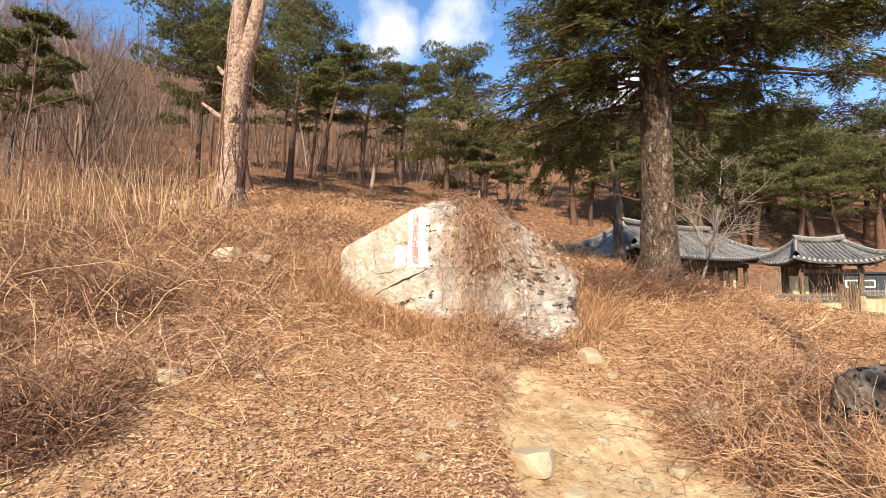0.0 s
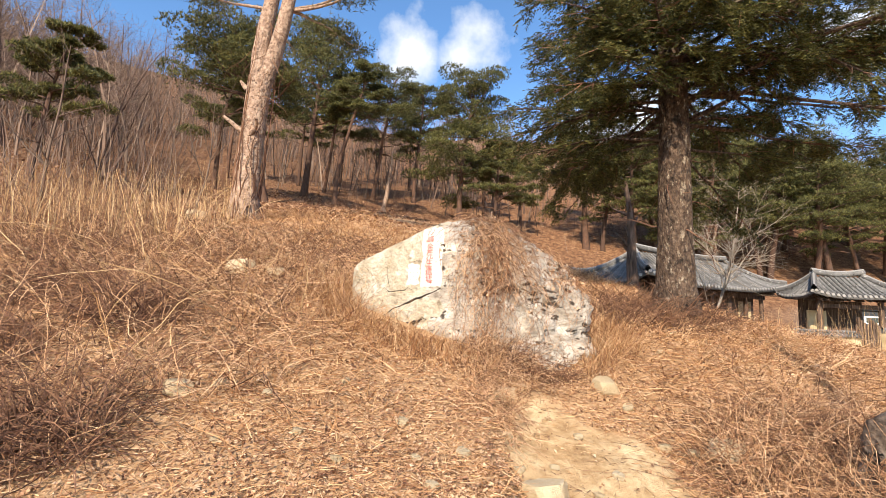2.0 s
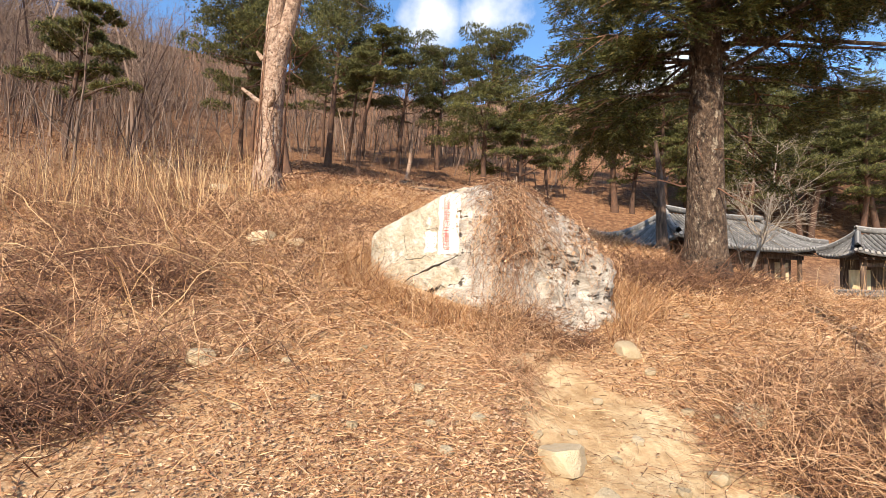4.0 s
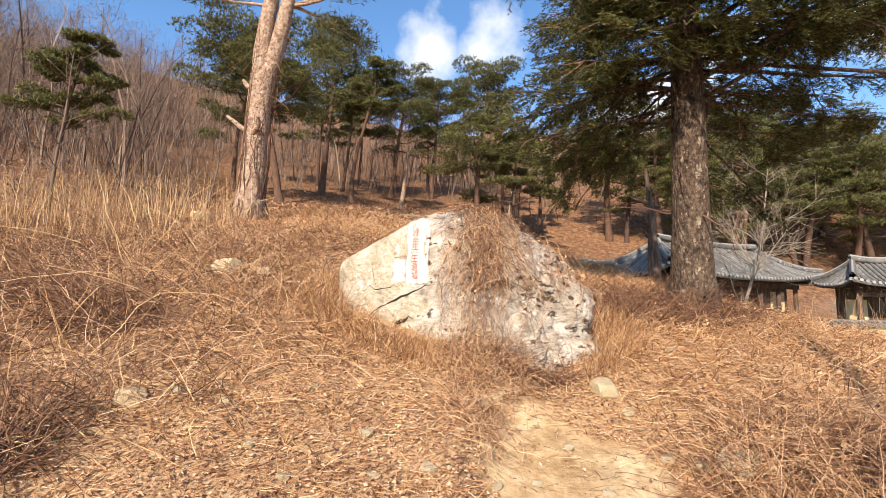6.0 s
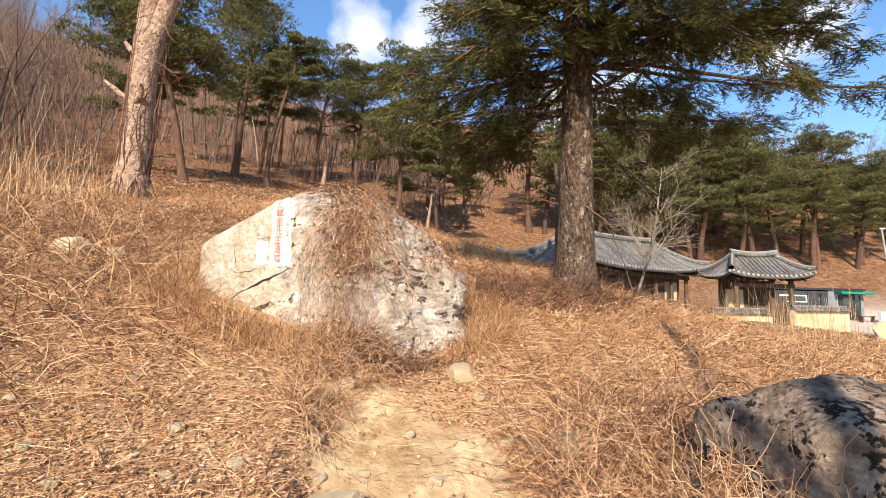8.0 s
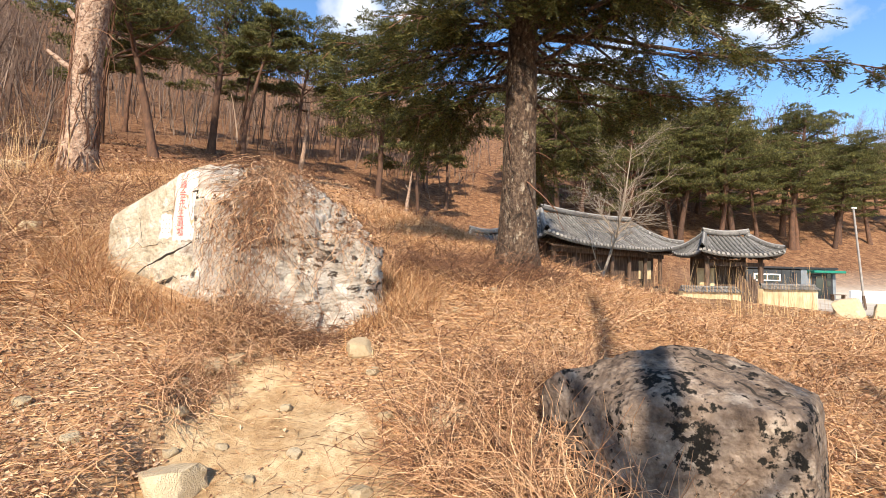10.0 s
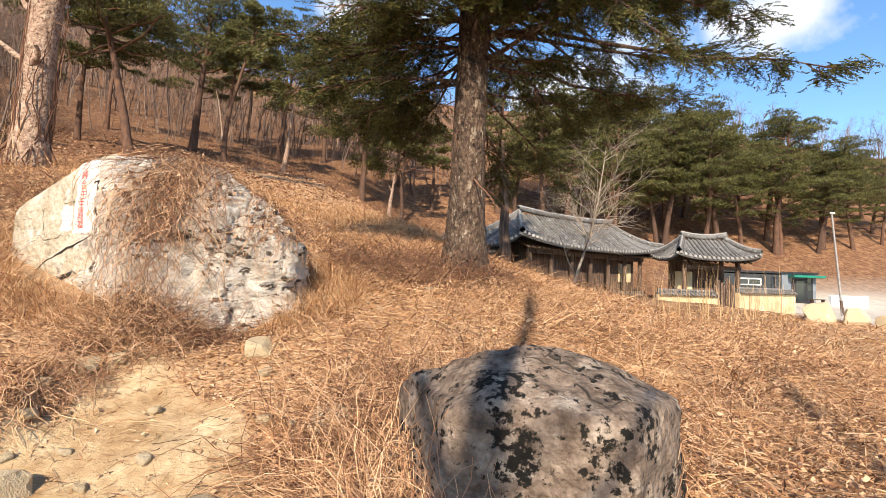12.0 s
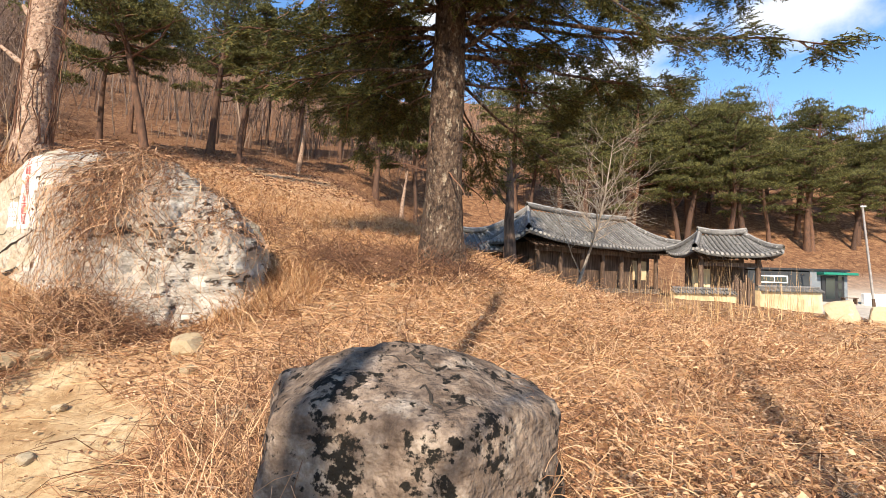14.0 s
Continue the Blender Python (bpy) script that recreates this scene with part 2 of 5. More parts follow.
g_col = g_mix(g_attr("road"), g_col, road)
gl(g_col, g_b.inputs["Base Color"])
g_bump = gn.new("ShaderNodeBump")
g_bump.inputs["Strength"].default_value, g_bump.inputs["Distance"].default_value = .8, .03
gl(g_noise(26, 8, .7), g_bump.inputs["Height"])
gl(g_bump.outputs["Normal"], g_b.inputs["Normal"])

# ---- the lie of the land ----


def smooth(a, b, x):
    t = np.clip((x - a) / (b - a), 0, 1)
    return t * t * (3 - 2 * t)


def splus(t, w):
    return w * np.logaddexp(0, t / w)


def vnoise(x, y, scale, seed=0):
    """Smooth value noise in -1 to 1."""
    x, y = np.asarray(x, float) / scale, np.asarray(y, float) / scale
    xi, yi = np.floor(x), np.floor(y)
    fx, fy = x - xi, y - yi
    fx, fy = fx * fx * (3 - 2 * fx), fy * fy * (3 - 2 * fy)

    def h(a, b):
        v = np.sin(a * 127.1 + b * 311.7 + seed * 74.7) * 43758.5453
        return 2 * (v - np.floor(v)) - 1
    return (h(xi, yi) * (1 - fx) + h(xi + 1, yi) * fx) * (1 - fy) + (h(xi, yi + 1) * (1 - fx) + h(xi + 1, yi + 1) * fx) * fy


def earth_mask(x, y):
    """Bare yellow earth below the inscribed rock."""
    x, y = np.asarray(x, float), np.asarray(y, float)
    right = np.interp(y, [2.6, 4.0, 4.6, 4.95, 5.4, 5.9], [2.75, 2.65, 2.1, 1.85, 1.15, .75])
    e = np.minimum(x - .55, right - x) + .14 * vnoise(x, y, .45, 3) + .08 * vnoise(x, y, .16, 5)
    return np.clip(smooth(-.06, .12, e) * smooth(5.95, 5.6, y) * smooth(2.3, 2.8, y), 0, 1)


def road_mask(x, y):
    x, y = np.asarray(x, float), np.asarray(y, float)
    lane = smooth(1.2, .6, np.abs(x - (24.5 + .55 * (y - 16))) / 4.0) * smooth(4, 8, y) * smooth(34, 28, y)
    yard = smooth(24, 26, x) * smooth(16, 18, y) * smooth(36, 33, y)
    return np.clip(np.maximum(lane, yard), 0, 1)


def height(x, y):
    x, y = np.asarray(x, float), np.asarray(y, float)
    k = np.clip(.345 - .025 * x, .275, .45)
    y0 = 3.1 + .1 * np.clip(x, -4, 8)
    hill = k * splus(y - y0, .45) - (k - .25) * splus(y - 8, 1.0) + .24 * splus(y - 60, 8)
    low = .7 * smooth(9, 22, y) * smooth(26, 15, x) + .52 * splus(y - 33, 3) * (1 - .0015 * np.clip(x - 60, 0, 250))
    hill = hill + .30 * splus(-x - 17, 3) * smooth(8, 20, y) - 1.3 * np.exp(-((x + 3) / 6) ** 2 - ((y - 40) / 10) ** 2)
    m = smooth(4.5, 13, x + .35 * np.clip(y - 9, 0, 20))
    z = hill * (1 - m) + low * m
    top = 64 - .05 * np.clip(x, -200, 200)
    z = top - splus(top - z, 5)
    z = z - .35 * splus(np.hypot(x, y) - 330, 30)
    z = z + .06 * vnoise(x, y, 1.3, 1) + .04 * smooth(2.2, 3.4, x + .2 * y) * vnoise(x, y, .6, 9) + .03 * vnoise(x, y, .37, 2) + .012 * vnoise(x, y, .13, 4) + np.minimum(1.5, .012 * np.clip(y - 20, 0, 200)) * vnoise(x, y, 14, 6)
    # the cutting where the earth lies bare, with a steep bank on one side
    z = z - .27 * smooth(.28, .62, x + .08 * vnoise(x, y, .3, 14)) * smooth(3.4, 1.9, x - .5 * (5 - y)) * smooth(6.2, 5.0, y) * smooth(2.4, 3.6, y)
    z = z - .30 * np.exp(-((x - 1.15) / .5) ** 2 - ((y - 6.25) / .42) ** 2)
    z = z + .05 * smooth(.45, .6, vnoise(x, y, .55, 41)) * earth_mask(x, y)
    return z


def axis(lo, hi, step, far, grow):
    a = list(np.arange(lo, hi + 1e-6, step))
    s = step
    while a[-1] < far:
        s *= grow
        a.append(a[-1] + s)
    s = step
    while a[0] > -far:
        s *= grow
        a.insert(0, a[0] - s)
    return np.array(a)


def mesh_object(name, V, F, mat, parent=None, smooth_shade=False, mats=None, mat_index=None):
    """One mesh object from arrays of places and of faces of one size."""
    V, F = np.asarray(V, np.float32), np.asarray(F, np.int32)
    me = bpy.data.meshes.new(name)
    me.vertices.add(len(V))
    me.vertices.foreach_set("co", V.ravel())
    me.loops.add(F.size)
    me.loops.foreach_set("vertex_index", F.ravel())
    me.polygons.add(len(F))
    me.polygons.foreach_set("loop_start", np.arange(0, F.size, F.shape[1], dtype=np.int32))
    me.polygons.foreach_set("loop_total", np.full(len(F), F.shape[1], np.int32))
    me.polygons.foreach_set("use_smooth", np.full(len(F), smooth_shade, bool))
    me.update(calc_edges=True)
    me.materials.append(mat)
    ob = new(name, me)
    if parent:
        ob.parent = parent
    return ob


def part(name, bm, mat, parent, label=""):
    """Links a bmesh as one mesh object under a thing or a part."""
    me = bpy.data.meshes.new(name)
    bm.to_mesh(me)
    bm.free()
    me.materials.append(mat)
    ob = new(name, me)
    ob.parent = parent
    return tagged(ob, label)


def thing(name, place, label, category, group="", turn=0.0):
    ob = new(name)
    ob.location = place
    ob.rotation_euler = (0, 0, turn)
    ob.empty_display_size = .2
    return tagged(ob, label, category, group)


def box(bm, x0, x1, y0, y1, z0, z1, bevel=0.0):
    r = bmesh.ops.create_cube(bm, size=1)
    vs = r["verts"]
    for v in vs:
        v.co = Vector((x0 + (v.co.x + .5) * (x1 - x0), y0 + (v.co.y + .5) * (y1 - y0), z0 + (v.co.z + .5) * (z1 - z0)))
    if bevel:
        es = list({e for v in vs for e in v.link_edges})
        bmesh.ops.bevel(bm, geom=es, offset=bevel, segments=1, affect="EDGES")
    return bm


def boxes(*items, bevel=0.0):
    bm = bmesh.new()
    for it in items:
        box(bm, *it, bevel=bevel)
    return bm


def tubes(lines, sides=5):
    """Places and quads of tapered tubes along polylines [(points, radii), ...]."""
    VV, FF, base = [], [], 0
    ang = np.arange(sides) * 2 * np.pi / sides
    cs, sn = np.cos(ang), np.sin(ang)
    for pts, rad in lines:
        p, r = np.asarray(pts, float), np.asarray(rad, float)
        t = np.gradient(p, axis=0)
        t /= np.linalg.norm(t, axis=1, keepdims=True) + 1e-9
        ref = np.array([1.0, .17, .05]) if abs(t[0, 2]) > .7 else np.array([.1, .05, 1.0])
        u = np.cross(t, ref)
        u /= np.linalg.norm(u, axis=1, keepdims=True) + 1e-9
        w = np.cross(t, u)
        ring = p[:, None] + r[:, None, None] * (u[:, None] * cs[None, :, None] + w[:, None] * sn[None, :, None])
        n = len(p)
        VV.append(ring.reshape(-1, 3))
        i = np.arange(n - 1)[:, None] * sides
        j = np.arange(sides)[None]
        j2 = (j + 1) % sides
        FF.append((base + np.stack([i + j, i + j2, i + sides + j2, i + sides + j], -1)).reshape(-1, 4))
        base += n * sides
    return np.concatenate(VV), np.concatenate(FF)


def ribbons(P, D, W, rng, droop=0.3, segs=3, tip=.25):
    """Many bent blades: places P, vectors D (way and length), widths W."""
    n = len(P)
    L = np.linalg.norm(D, axis=1)
    side = np.cross(D, rng.normal(size=(n, 3)))
    side /= np.linalg.norm(side, axis=1, keepdims=True) + 1e-9
    bend = np.cross(side, D) / (L[:, None] + 1e-9)
    bend = bend * np.where(bend[:, 2:] > 0, -1, 1)
    bow = rng.normal(size=(n, 3)) * .12
    s = np.linspace(0, 1, segs + 1)
    rows = []
    for q in s:
        c = P + D * q + (bend * droop * (q * q) + bow * (q * (1 - q) * 2)) * L[:, None]
        w = W[:, None] * (1 - (1 - tip) * q) * .5
        rows += [c - side * w, c + side * w]
    V = np.stack(rows, 1)
    k = 2 * (segs + 1)
    f = np.array([[2 * i, 2 * i + 1, 2 * i + 3, 2 * i + 2] for i in range(segs)])
    F = (np.arange(n)[:, None, None] * k + f[None]).reshape(-1, 4)
    return V.reshape(-1, 3), F


def leaves(P, size, rng, lift=.5):
    """Small folded, curled leaves lying about."""
    n = len(P)
    a = rng.uniform(0, 2 * np.pi, n)
    d = np.stack([np.cos(a), np.sin(a), rng.normal(0, .3 * lift, n)], 1)
    s = np.stack([-np.sin(a), np.cos(a), rng.normal(0, .5 * lift, n)], 1)
    up = np.cross(d, s)
    h = size[:, None]
    wid = rng.uniform(.35, .62, n)[:, None] * h
    curl = rng.uniform(-.1, .45, n)[:, None] * h
    V = np.stack([P - d * h * .5, P - d * h * .05 + s * wid * .5 + up * curl, P + d * h * .5 + up * curl * .5,
                  P - d * h * .05 - s * wid * .5 + up * curl * rng.uniform(.2, 1.2, n)[:, None]], 1)
    k = np.arange(n)[:, None] * 4
    F = np.concatenate([k + [0, 1, 2], k + [0, 2, 3]])
    return V.reshape(-1, 3), F


def fan(n, rng, r0, r1, a0=-58, a1=62):
    """Places spread evenly in bearing and in the logarithm of the distance from the walked line."""
    a = np.radians(rng.uniform(a0, a1, n))
    r = r0 * (r1 / r0) ** rng.uniform(0, 1, n)
    x = rng.uniform(-.5, 4.5, n) + r * np.sin(a)
    y = rng.uniform(0, 1, n) + r * np.cos(a)
    return x, y, r


# footprints kept free of grass
def blocked(x, y):
    rock = ((x - .2) / 1.7) ** 2 + ((y - 7.25) / 1.08) ** 2 < 1
    boulder = ((x - 4.0) / .72) ** 2 + ((y - 3.38) / .52) ** 2 < 1
    walked = (y < 1.9) & (np.abs(x - 2) < 6)
    yard = (x > 6.5 + .25 * np.abs(y - 24)) & (y > 19.5) & (y < 34)
    return rock | boulder | walked | yard | (road_mask(x, y) > .4)


xs, ys = axis(-8, 13, .12, 1800, 1.16), axis(-2, 13, .12, 1800, 1.16)
gx, gy = np.meshgrid(xs, ys)
gz = height(gx, gy)
nx, ny = len(xs), len(ys)
gi = (np.arange(ny - 1)[:, None] * nx + np.arange(nx - 1)[None]).ravel()
ground = mesh_object("ground", np.stack([gx, gy, gz], -1).reshape(-1, 3), np.stack([gi, gi + 1, gi + nx + 1, gi + nx], -1), GROUND, smooth_shade=True)
tagged(ground, "dry winter hillside of leaf litter, soil and bare yellow earth", "ground", kind="structure")
# the woodland floor mask also lays painted shade behind the buildings
for key, val in (("earth", earth_mask(gx, gy)), ("road", road_mask(gx, gy)),
                 ("shaded_forest", np.clip(smooth(21, 32, gy + .5 * np.abs(gx) * (gx < 0) + 10 * (gx > 8) + 4 * vnoise(gx, gy, 5, 8)), 0, 1))):
    at = ground.data.attributes.new(key, "FLOAT", "POINT")
    at.data.foreach_set("value", np.asarray(val, np.float32).ravel())


def on_ground(x, y, lift=0.0):
    return Vector((x, y, float(height(x, y)) + lift))

# ---- rocks ----


def stone_mesh(name, planes, mat, subdiv, rough, freq, seed, sharp=14.0, cracks=0.0, shade=True, broken=None, plain=None):
    """A stone bounded by planes (normal, distance from its middle), worn and broken by noise."""
    bm = bmesh.new()
    bmesh.ops.create_icosphere(bm, subdivisions=subdiv, radius=1)
    D = np.array([v.co for v in bm.verts])
    D /= np.linalg.norm(D, axis=1, keepdims=True)
    inv = np.zeros(len(D))
    for nrm, dist in planes:
        nn = np.asarray(nrm, float)
        nn = nn / np.linalg.norm(nn)
        inv += np.clip(D @ nn / dist, 0, None) ** sharp
    R = inv ** (-1 / sharp)
    for v, d, r in zip(bm.verts, D, R):
        p = Vector(d * r)
        q = p * freq + Vector((seed * 3.1, seed * 1.7, seed))
        k = noise.fractal(q, .9, 2.1, 5) * rough
        if cracks:
            s = noise.noise(Vector((q.x * 1.3, q.y * 1.3, q.z * 2.6)))
            k += -cracks * max(0.0, 1 - abs(s) * 9) * .6
            k += cracks * .8 * round(3 * noise.noise(q * 2.3)) / 3
        if broken:
            bq = max(0.0, min(1.0, (d @ broken[0] - .15) / .3))
            w = noise.noise_vector(q * 2.5) * .5
            cell = noise.cell_vector(Vector((q.x * 1.3, q.y * 1.3, q.z * 3.0)) + w)
            ledge = noise.cell_vector(Vector((q.x * 2.6, q.y * 2.6, q.z * 6.5)) + w)
            k += bq * broken[1] * (1.5 * (cell.x - .5) + .8 * (ledge.x - .5) + .5 * noise.noise(q * 4.0) + .12 * noise.noise(q * 14.0))
        if plain is not None:
            k *= 1 - .75 * max(0.0, min(1.0, (float(d @ plain) - .45) / .35))
        v.co = p * (1 + k)
    for f in bm.faces:
        f.smooth = shade
    me = bpy.data.meshes.new(name)
    bm.to_mesh(me)
    bm.free()
    me.materials.append(mat)
    if broken:
        me.materials.append(broken[2])
        for f in me.polygons:
            c = Vector(f.center)
            f.material_index = int(c.normalized().dot(Vector(broken[0])) + .22 * noise.noise(c * 3.5) > .30)
    return me


# the inscribed rock: a smooth face to the left of its ridge, a broken one to the right
ROCK_AT = Vector((.22, 7.35, 1.55))
FACE_N = Vector((-.46, -.885, .02)).normalized()
FACE_P = Vector((-.42, 6.44, 2.0))
rock_planes = [(FACE_N, FACE_N.dot(FACE_P - ROCK_AT)), ((.30, -.95, .10), 1.14), ((.37, -.66, .66), 1.17), ((-.40, 0, .90), 1.27), ((.05, .35, .95), 1.22), ((.62, .1, .78), 1.30),
               ((.9, .1, .15), 1.62), ((-.95, .25, .05), 1.70), ((0, 1, .1), 1.0), ((0, 0, -1), .9)]
rock = new("inscribed_rock", stone_mesh("inscribed_rock", rock_planes, ROCK, 6, .022, 1.5, 3, sharp=22, cracks=.012, broken=((.66, -.72, .2), .06, ROCK_BROKEN), plain=np.array(FACE_N)))
rock.location = ROCK_AT
tagged(rock, "large pale boulder with red carved characters, draped in dry vines", "boulder")

# the white panel and the writing lie on the smooth face
f_up = (Vector((0, 0, 1)) - FACE_N * FACE_N.z).normalized()
f_right = f_up.cross(FACE_N).normalized()


def on_face(a, b, lift):
    """A place on the smooth face, a metres to the right and b up from FACE_P, in the rock's own frame."""
    return FACE_P - ROCK_AT + f_right * a + f_up * b + FACE_N * lift


face_turn = Matrix((f_right, f_up, FACE_N)).transposed().to_4x4()


def clung(a, b, lift):
    """The place on the rock's skin behind (a, b) of the face, raised a little."""
    hit, p, nrm, _ = rock.ray_cast(on_face(a, b, .5), -FACE_N)
    return (p if hit else on_face(a, b, 0)) + FACE_N * lift


def patch(a0, a1, b0, b1, lift, n, m, edge, seed):
    """A thin coat that clings to the rock, with an uneven outline."""
    bm = bmesh.new()
    rows = []
    for j in range(m + 1):
        row = []
        for i in range(n + 1):
            u, v = i / n, j / m
            e = edge * noise.noise(Vector((u * 4, v * 5, seed)))
            a = a0 + (a1 - a0) * u + e * (abs(u - .5) * 2) ** 3
            b = b0 + (b1 - b0) * v + e * (abs(v - .5) * 2) ** 3
            rim = i in (0, n) or j in (0, m)
            row.append(bm.verts.new(clung(a, b, -.004 if rim else lift)))
        rows.append(row)
    for j in range(m):
        for i in range(n):
            bm.faces.new((rows[j][i], rows[j][i + 1], rows[j + 1][i + 1], rows[j + 1][i]))
    bmesh.ops.recalc_face_normals(bm, faces=bm.faces)
    for f in bm.faces:
        f.smooth = True
    return bm


bpy.context.view_layer.update()
part("lime_panel", patch(-.09, .25, -.20, .64, .006, 18, 40, .05, 1), PLASTER_WHITE, rock, "white lime-washed panel")
part("lime_panel", patch(-.30, -.10, -.18, .13, .005, 12, 16, .05, 2), PLASTER_WHITE, rock, "small white lime-washed panel")
for i, ch in enumerate("沙峰金先生遺墟"):
    cu = bpy.data.curves.new("character", "FONT")
    cu.body, cu.size, cu.align_x, cu.align_y = ch, .118, "CENTER", "CENTER"
    tmp = new("character", cu)
    bpy.context.view_layer.update()
    me = bpy.data.meshes.new_from_object(tmp.evaluated_get(bpy.context.evaluated_depsgraph_get()))
    bpy.data.objects.remove(tmp)
    for v in me.vertices:
        v.co = clung(.05 + v.co.x, .56 - i * .110 + v.co.y, .010)
    me.materials.clear()
    me.materials.append(RED_PAINT)
    co = new("character", me)
    co.parent = rock
    tagged(co, "red painted carved character")
for col in range(3):
    for row in range(4 - col % 2):
        a, b = -.26 + col * .055, .06 - row * .05
        part("small_character", patch(a, a + .022, b - .024, b, .009, 3, 3, .01, col * 4 + row), RED_PAINT, rock, "faint small red character")


def crack(name, pts, wid, parent, place):
    """A jagged dark cleft lying on a face."""
    rng = np.random.default_rng(len(pts) + int(wid * 1e4))
    P = np.array(pts)
    V, F = tubes([(P, np.maximum(.002, wid * np.sin(np.linspace(.15, 3.0, len(P))) * rng.uniform(.6, 1.2, len(P))))], 4)
    ob = mesh_object(name, V, F, CRACK, parent)
    return ob


def face_crack(a0, b0, a1, b1, wid, seed, n=14):
    rng = np.random.default_rng(seed)
    pts = []
    for q in np.linspace(0, 1, n):
        j = rng.normal(0, .018, 2)
        pts.append(tuple(clung(a0 + (a1 - a0) * q + j[0], b0 + (b1 - b0) * q + j[1], -.002)))
    crack("cleft", pts, wid, rock, None)


face_crack(-.75, -.62, .38, -.16, .016, 1)
face_crack(-.36, -.74, .02, -.62, .032, 2)
face_crack(-.92, -.30, -.10, -.22, .008, 3)
face_crack(-.34, .15, .12, .12, .006, 4)
face_crack(-.72, .20, -.55, -.30, .006, 5)
face_crack(.16, .42, .30, .30, .016, 6)
face_crack(-.05, .70, .28, .66, .010, 7)

# the dark boulder beside the path
b_planes = [((.02, -.38, .925), .575), ((.40, -.10, .91), .655), ((-.42, -.15, .895), .672), ((-.28, -.96, .05), .43), ((.66, -.75, .03), .50), ((1, .1, .05), .735), ((-.95, -.2, .15), .72),
            ((0, 1, .1), .6), ((0, .75, .65), .62), ((0, 0, -1), .7)]
boulder = new("dark_boulder", stone_mesh("dark_boulder", b_planes, ROCK_DARK, 6, .045, 3.0, 8, sharp=30, cracks=.024))
boulder.location = (4.0, 3.35, .40)
tagged(boulder, "dark grey lichen-stained boulder half sunk in dry vines", "boulder")

def boulder_crack(x0, y0, x1, y1, wid, seed, n=12):
    """A crooked dark cleft across the boulder's top, found from above."""
    r = np.random.default_rng(seed)
    pts = []
    for q in np.linspace(0, 1, n):
        j = r.normal(0, .014, 2)
        hit, p, nrm, _ = boulder.ray_cast(Vector((x0 + (x1 - x0) * q + j[0], y0 + (y1 - y0) * q + j[1], 3)), Vector((0, 0, -1)))
        if hit:
            pts.append(tuple(p))
    if len(pts) > 3:
        crack("cleft", pts, wid, boulder, None)


bpy.context.view_layer.update()
boulder_crack(-.22, .12, .06, -.12, .006, 1)
boulder_crack(-.06, .10, .10, -.06, .012, 2)
boulder_crack(.02, -.14, .12, -.36, .010, 3)
boulder_crack(.12, -.34, .34, -.30, .005, 4)


def loose_stone(x, y, size, seed, flat=.55, label="pale tan field stone lying in dry grass", mat=STONE, sink=.25):
    rng = np.random.default_rng(seed)
    pl = [(rng.normal(size=3), rng.uniform(.75, 1.0)) for _ in range(9)] + [((0, 0, 1), flat), ((0, 0, -1), flat), ((1, 0, 0), 1.05), ((-1, 0, 0), 1.05), ((0, 1, 0), .9), ((0, -1, 0), .9)]
    ob = new("stone", stone_mesh("stone", pl, mat, 3, .03, 1.4, seed, sharp=40, shade=False))
    ob.scale = (size, size, size)
    ob.location = on_ground(x, y, size * (flat - 2 * flat * sink))
    ob.rotation_euler = (rng.uniform(-.2, .2), rng.uniform(-.2, .2), rng.uniform(0, 6))
    return tagged(ob, label, "stone", "loose stones")


STONES = [(1.78, 5.72, .15), (1.95, 5.45, .06), (2.63, 4.78, .17), (2.35, 4.85, .06), (-2.56, 4.49, .13), (-2.25, 4.62, .06), (-2.75, 4.3, .05), (-.45, 4.35, .055), (.08, 4.05, .06), (3.05, 3.95, .09), (.74, 3.97, .18), (1.0, 3.62, .09),
          (1.95, 4.02, .08), (1.45, 4.35, .05), (2.95, 6.9, .06), (-7.5, 13.2, .34), (-1.75, 4.55, .05), (-.9, 3.8, .05), (1.25, 4.9, .05), (2.1, 4.9, .07), (.62, 5.5, .09), (.48, 5.3, .10), (.78, 5.62, .06), (.4, 4.9, .05), (.5, 4.6, .07), (.58, 4.3, .05),
          (-3.5, 7.57, .24), (-3.0, 7.75, .14), (3.61, 8.0, .10), (-1.3, 4.1, .045), (.3, 4.5, .04), (-.15, 3.6, .05), (1.6, 3.8, .05), (2.4, 3.9, .06), (-.3, 3.9, .04), (-1.9, 3.9, .04), (-1.1, 4.9, .05), (.9, 4.4, .04), (1.2, 4.1, .04)]
for i, (x, y, s) in enumerate(STONES):
    loose_stone(x, y, s, 100 + i)

# ---- trees ----


def wander(rng, p, d, L, r0, r1, n, wob, lift):
    """A crooked line that grows from p along d."""
    pts, p, d = [np.array(p, float)], np.array(p, float), np.array(d, float)
    for _ in range(n):
        d = d + rng.normal(0, wob, 3) + np.array([0, 0, lift])
        d /= np.linalg.norm(d)
        p = p + d * L / n
        pts.append(p.copy())
    return np.array(pts), np.linspace(r0, r1, n + 1)


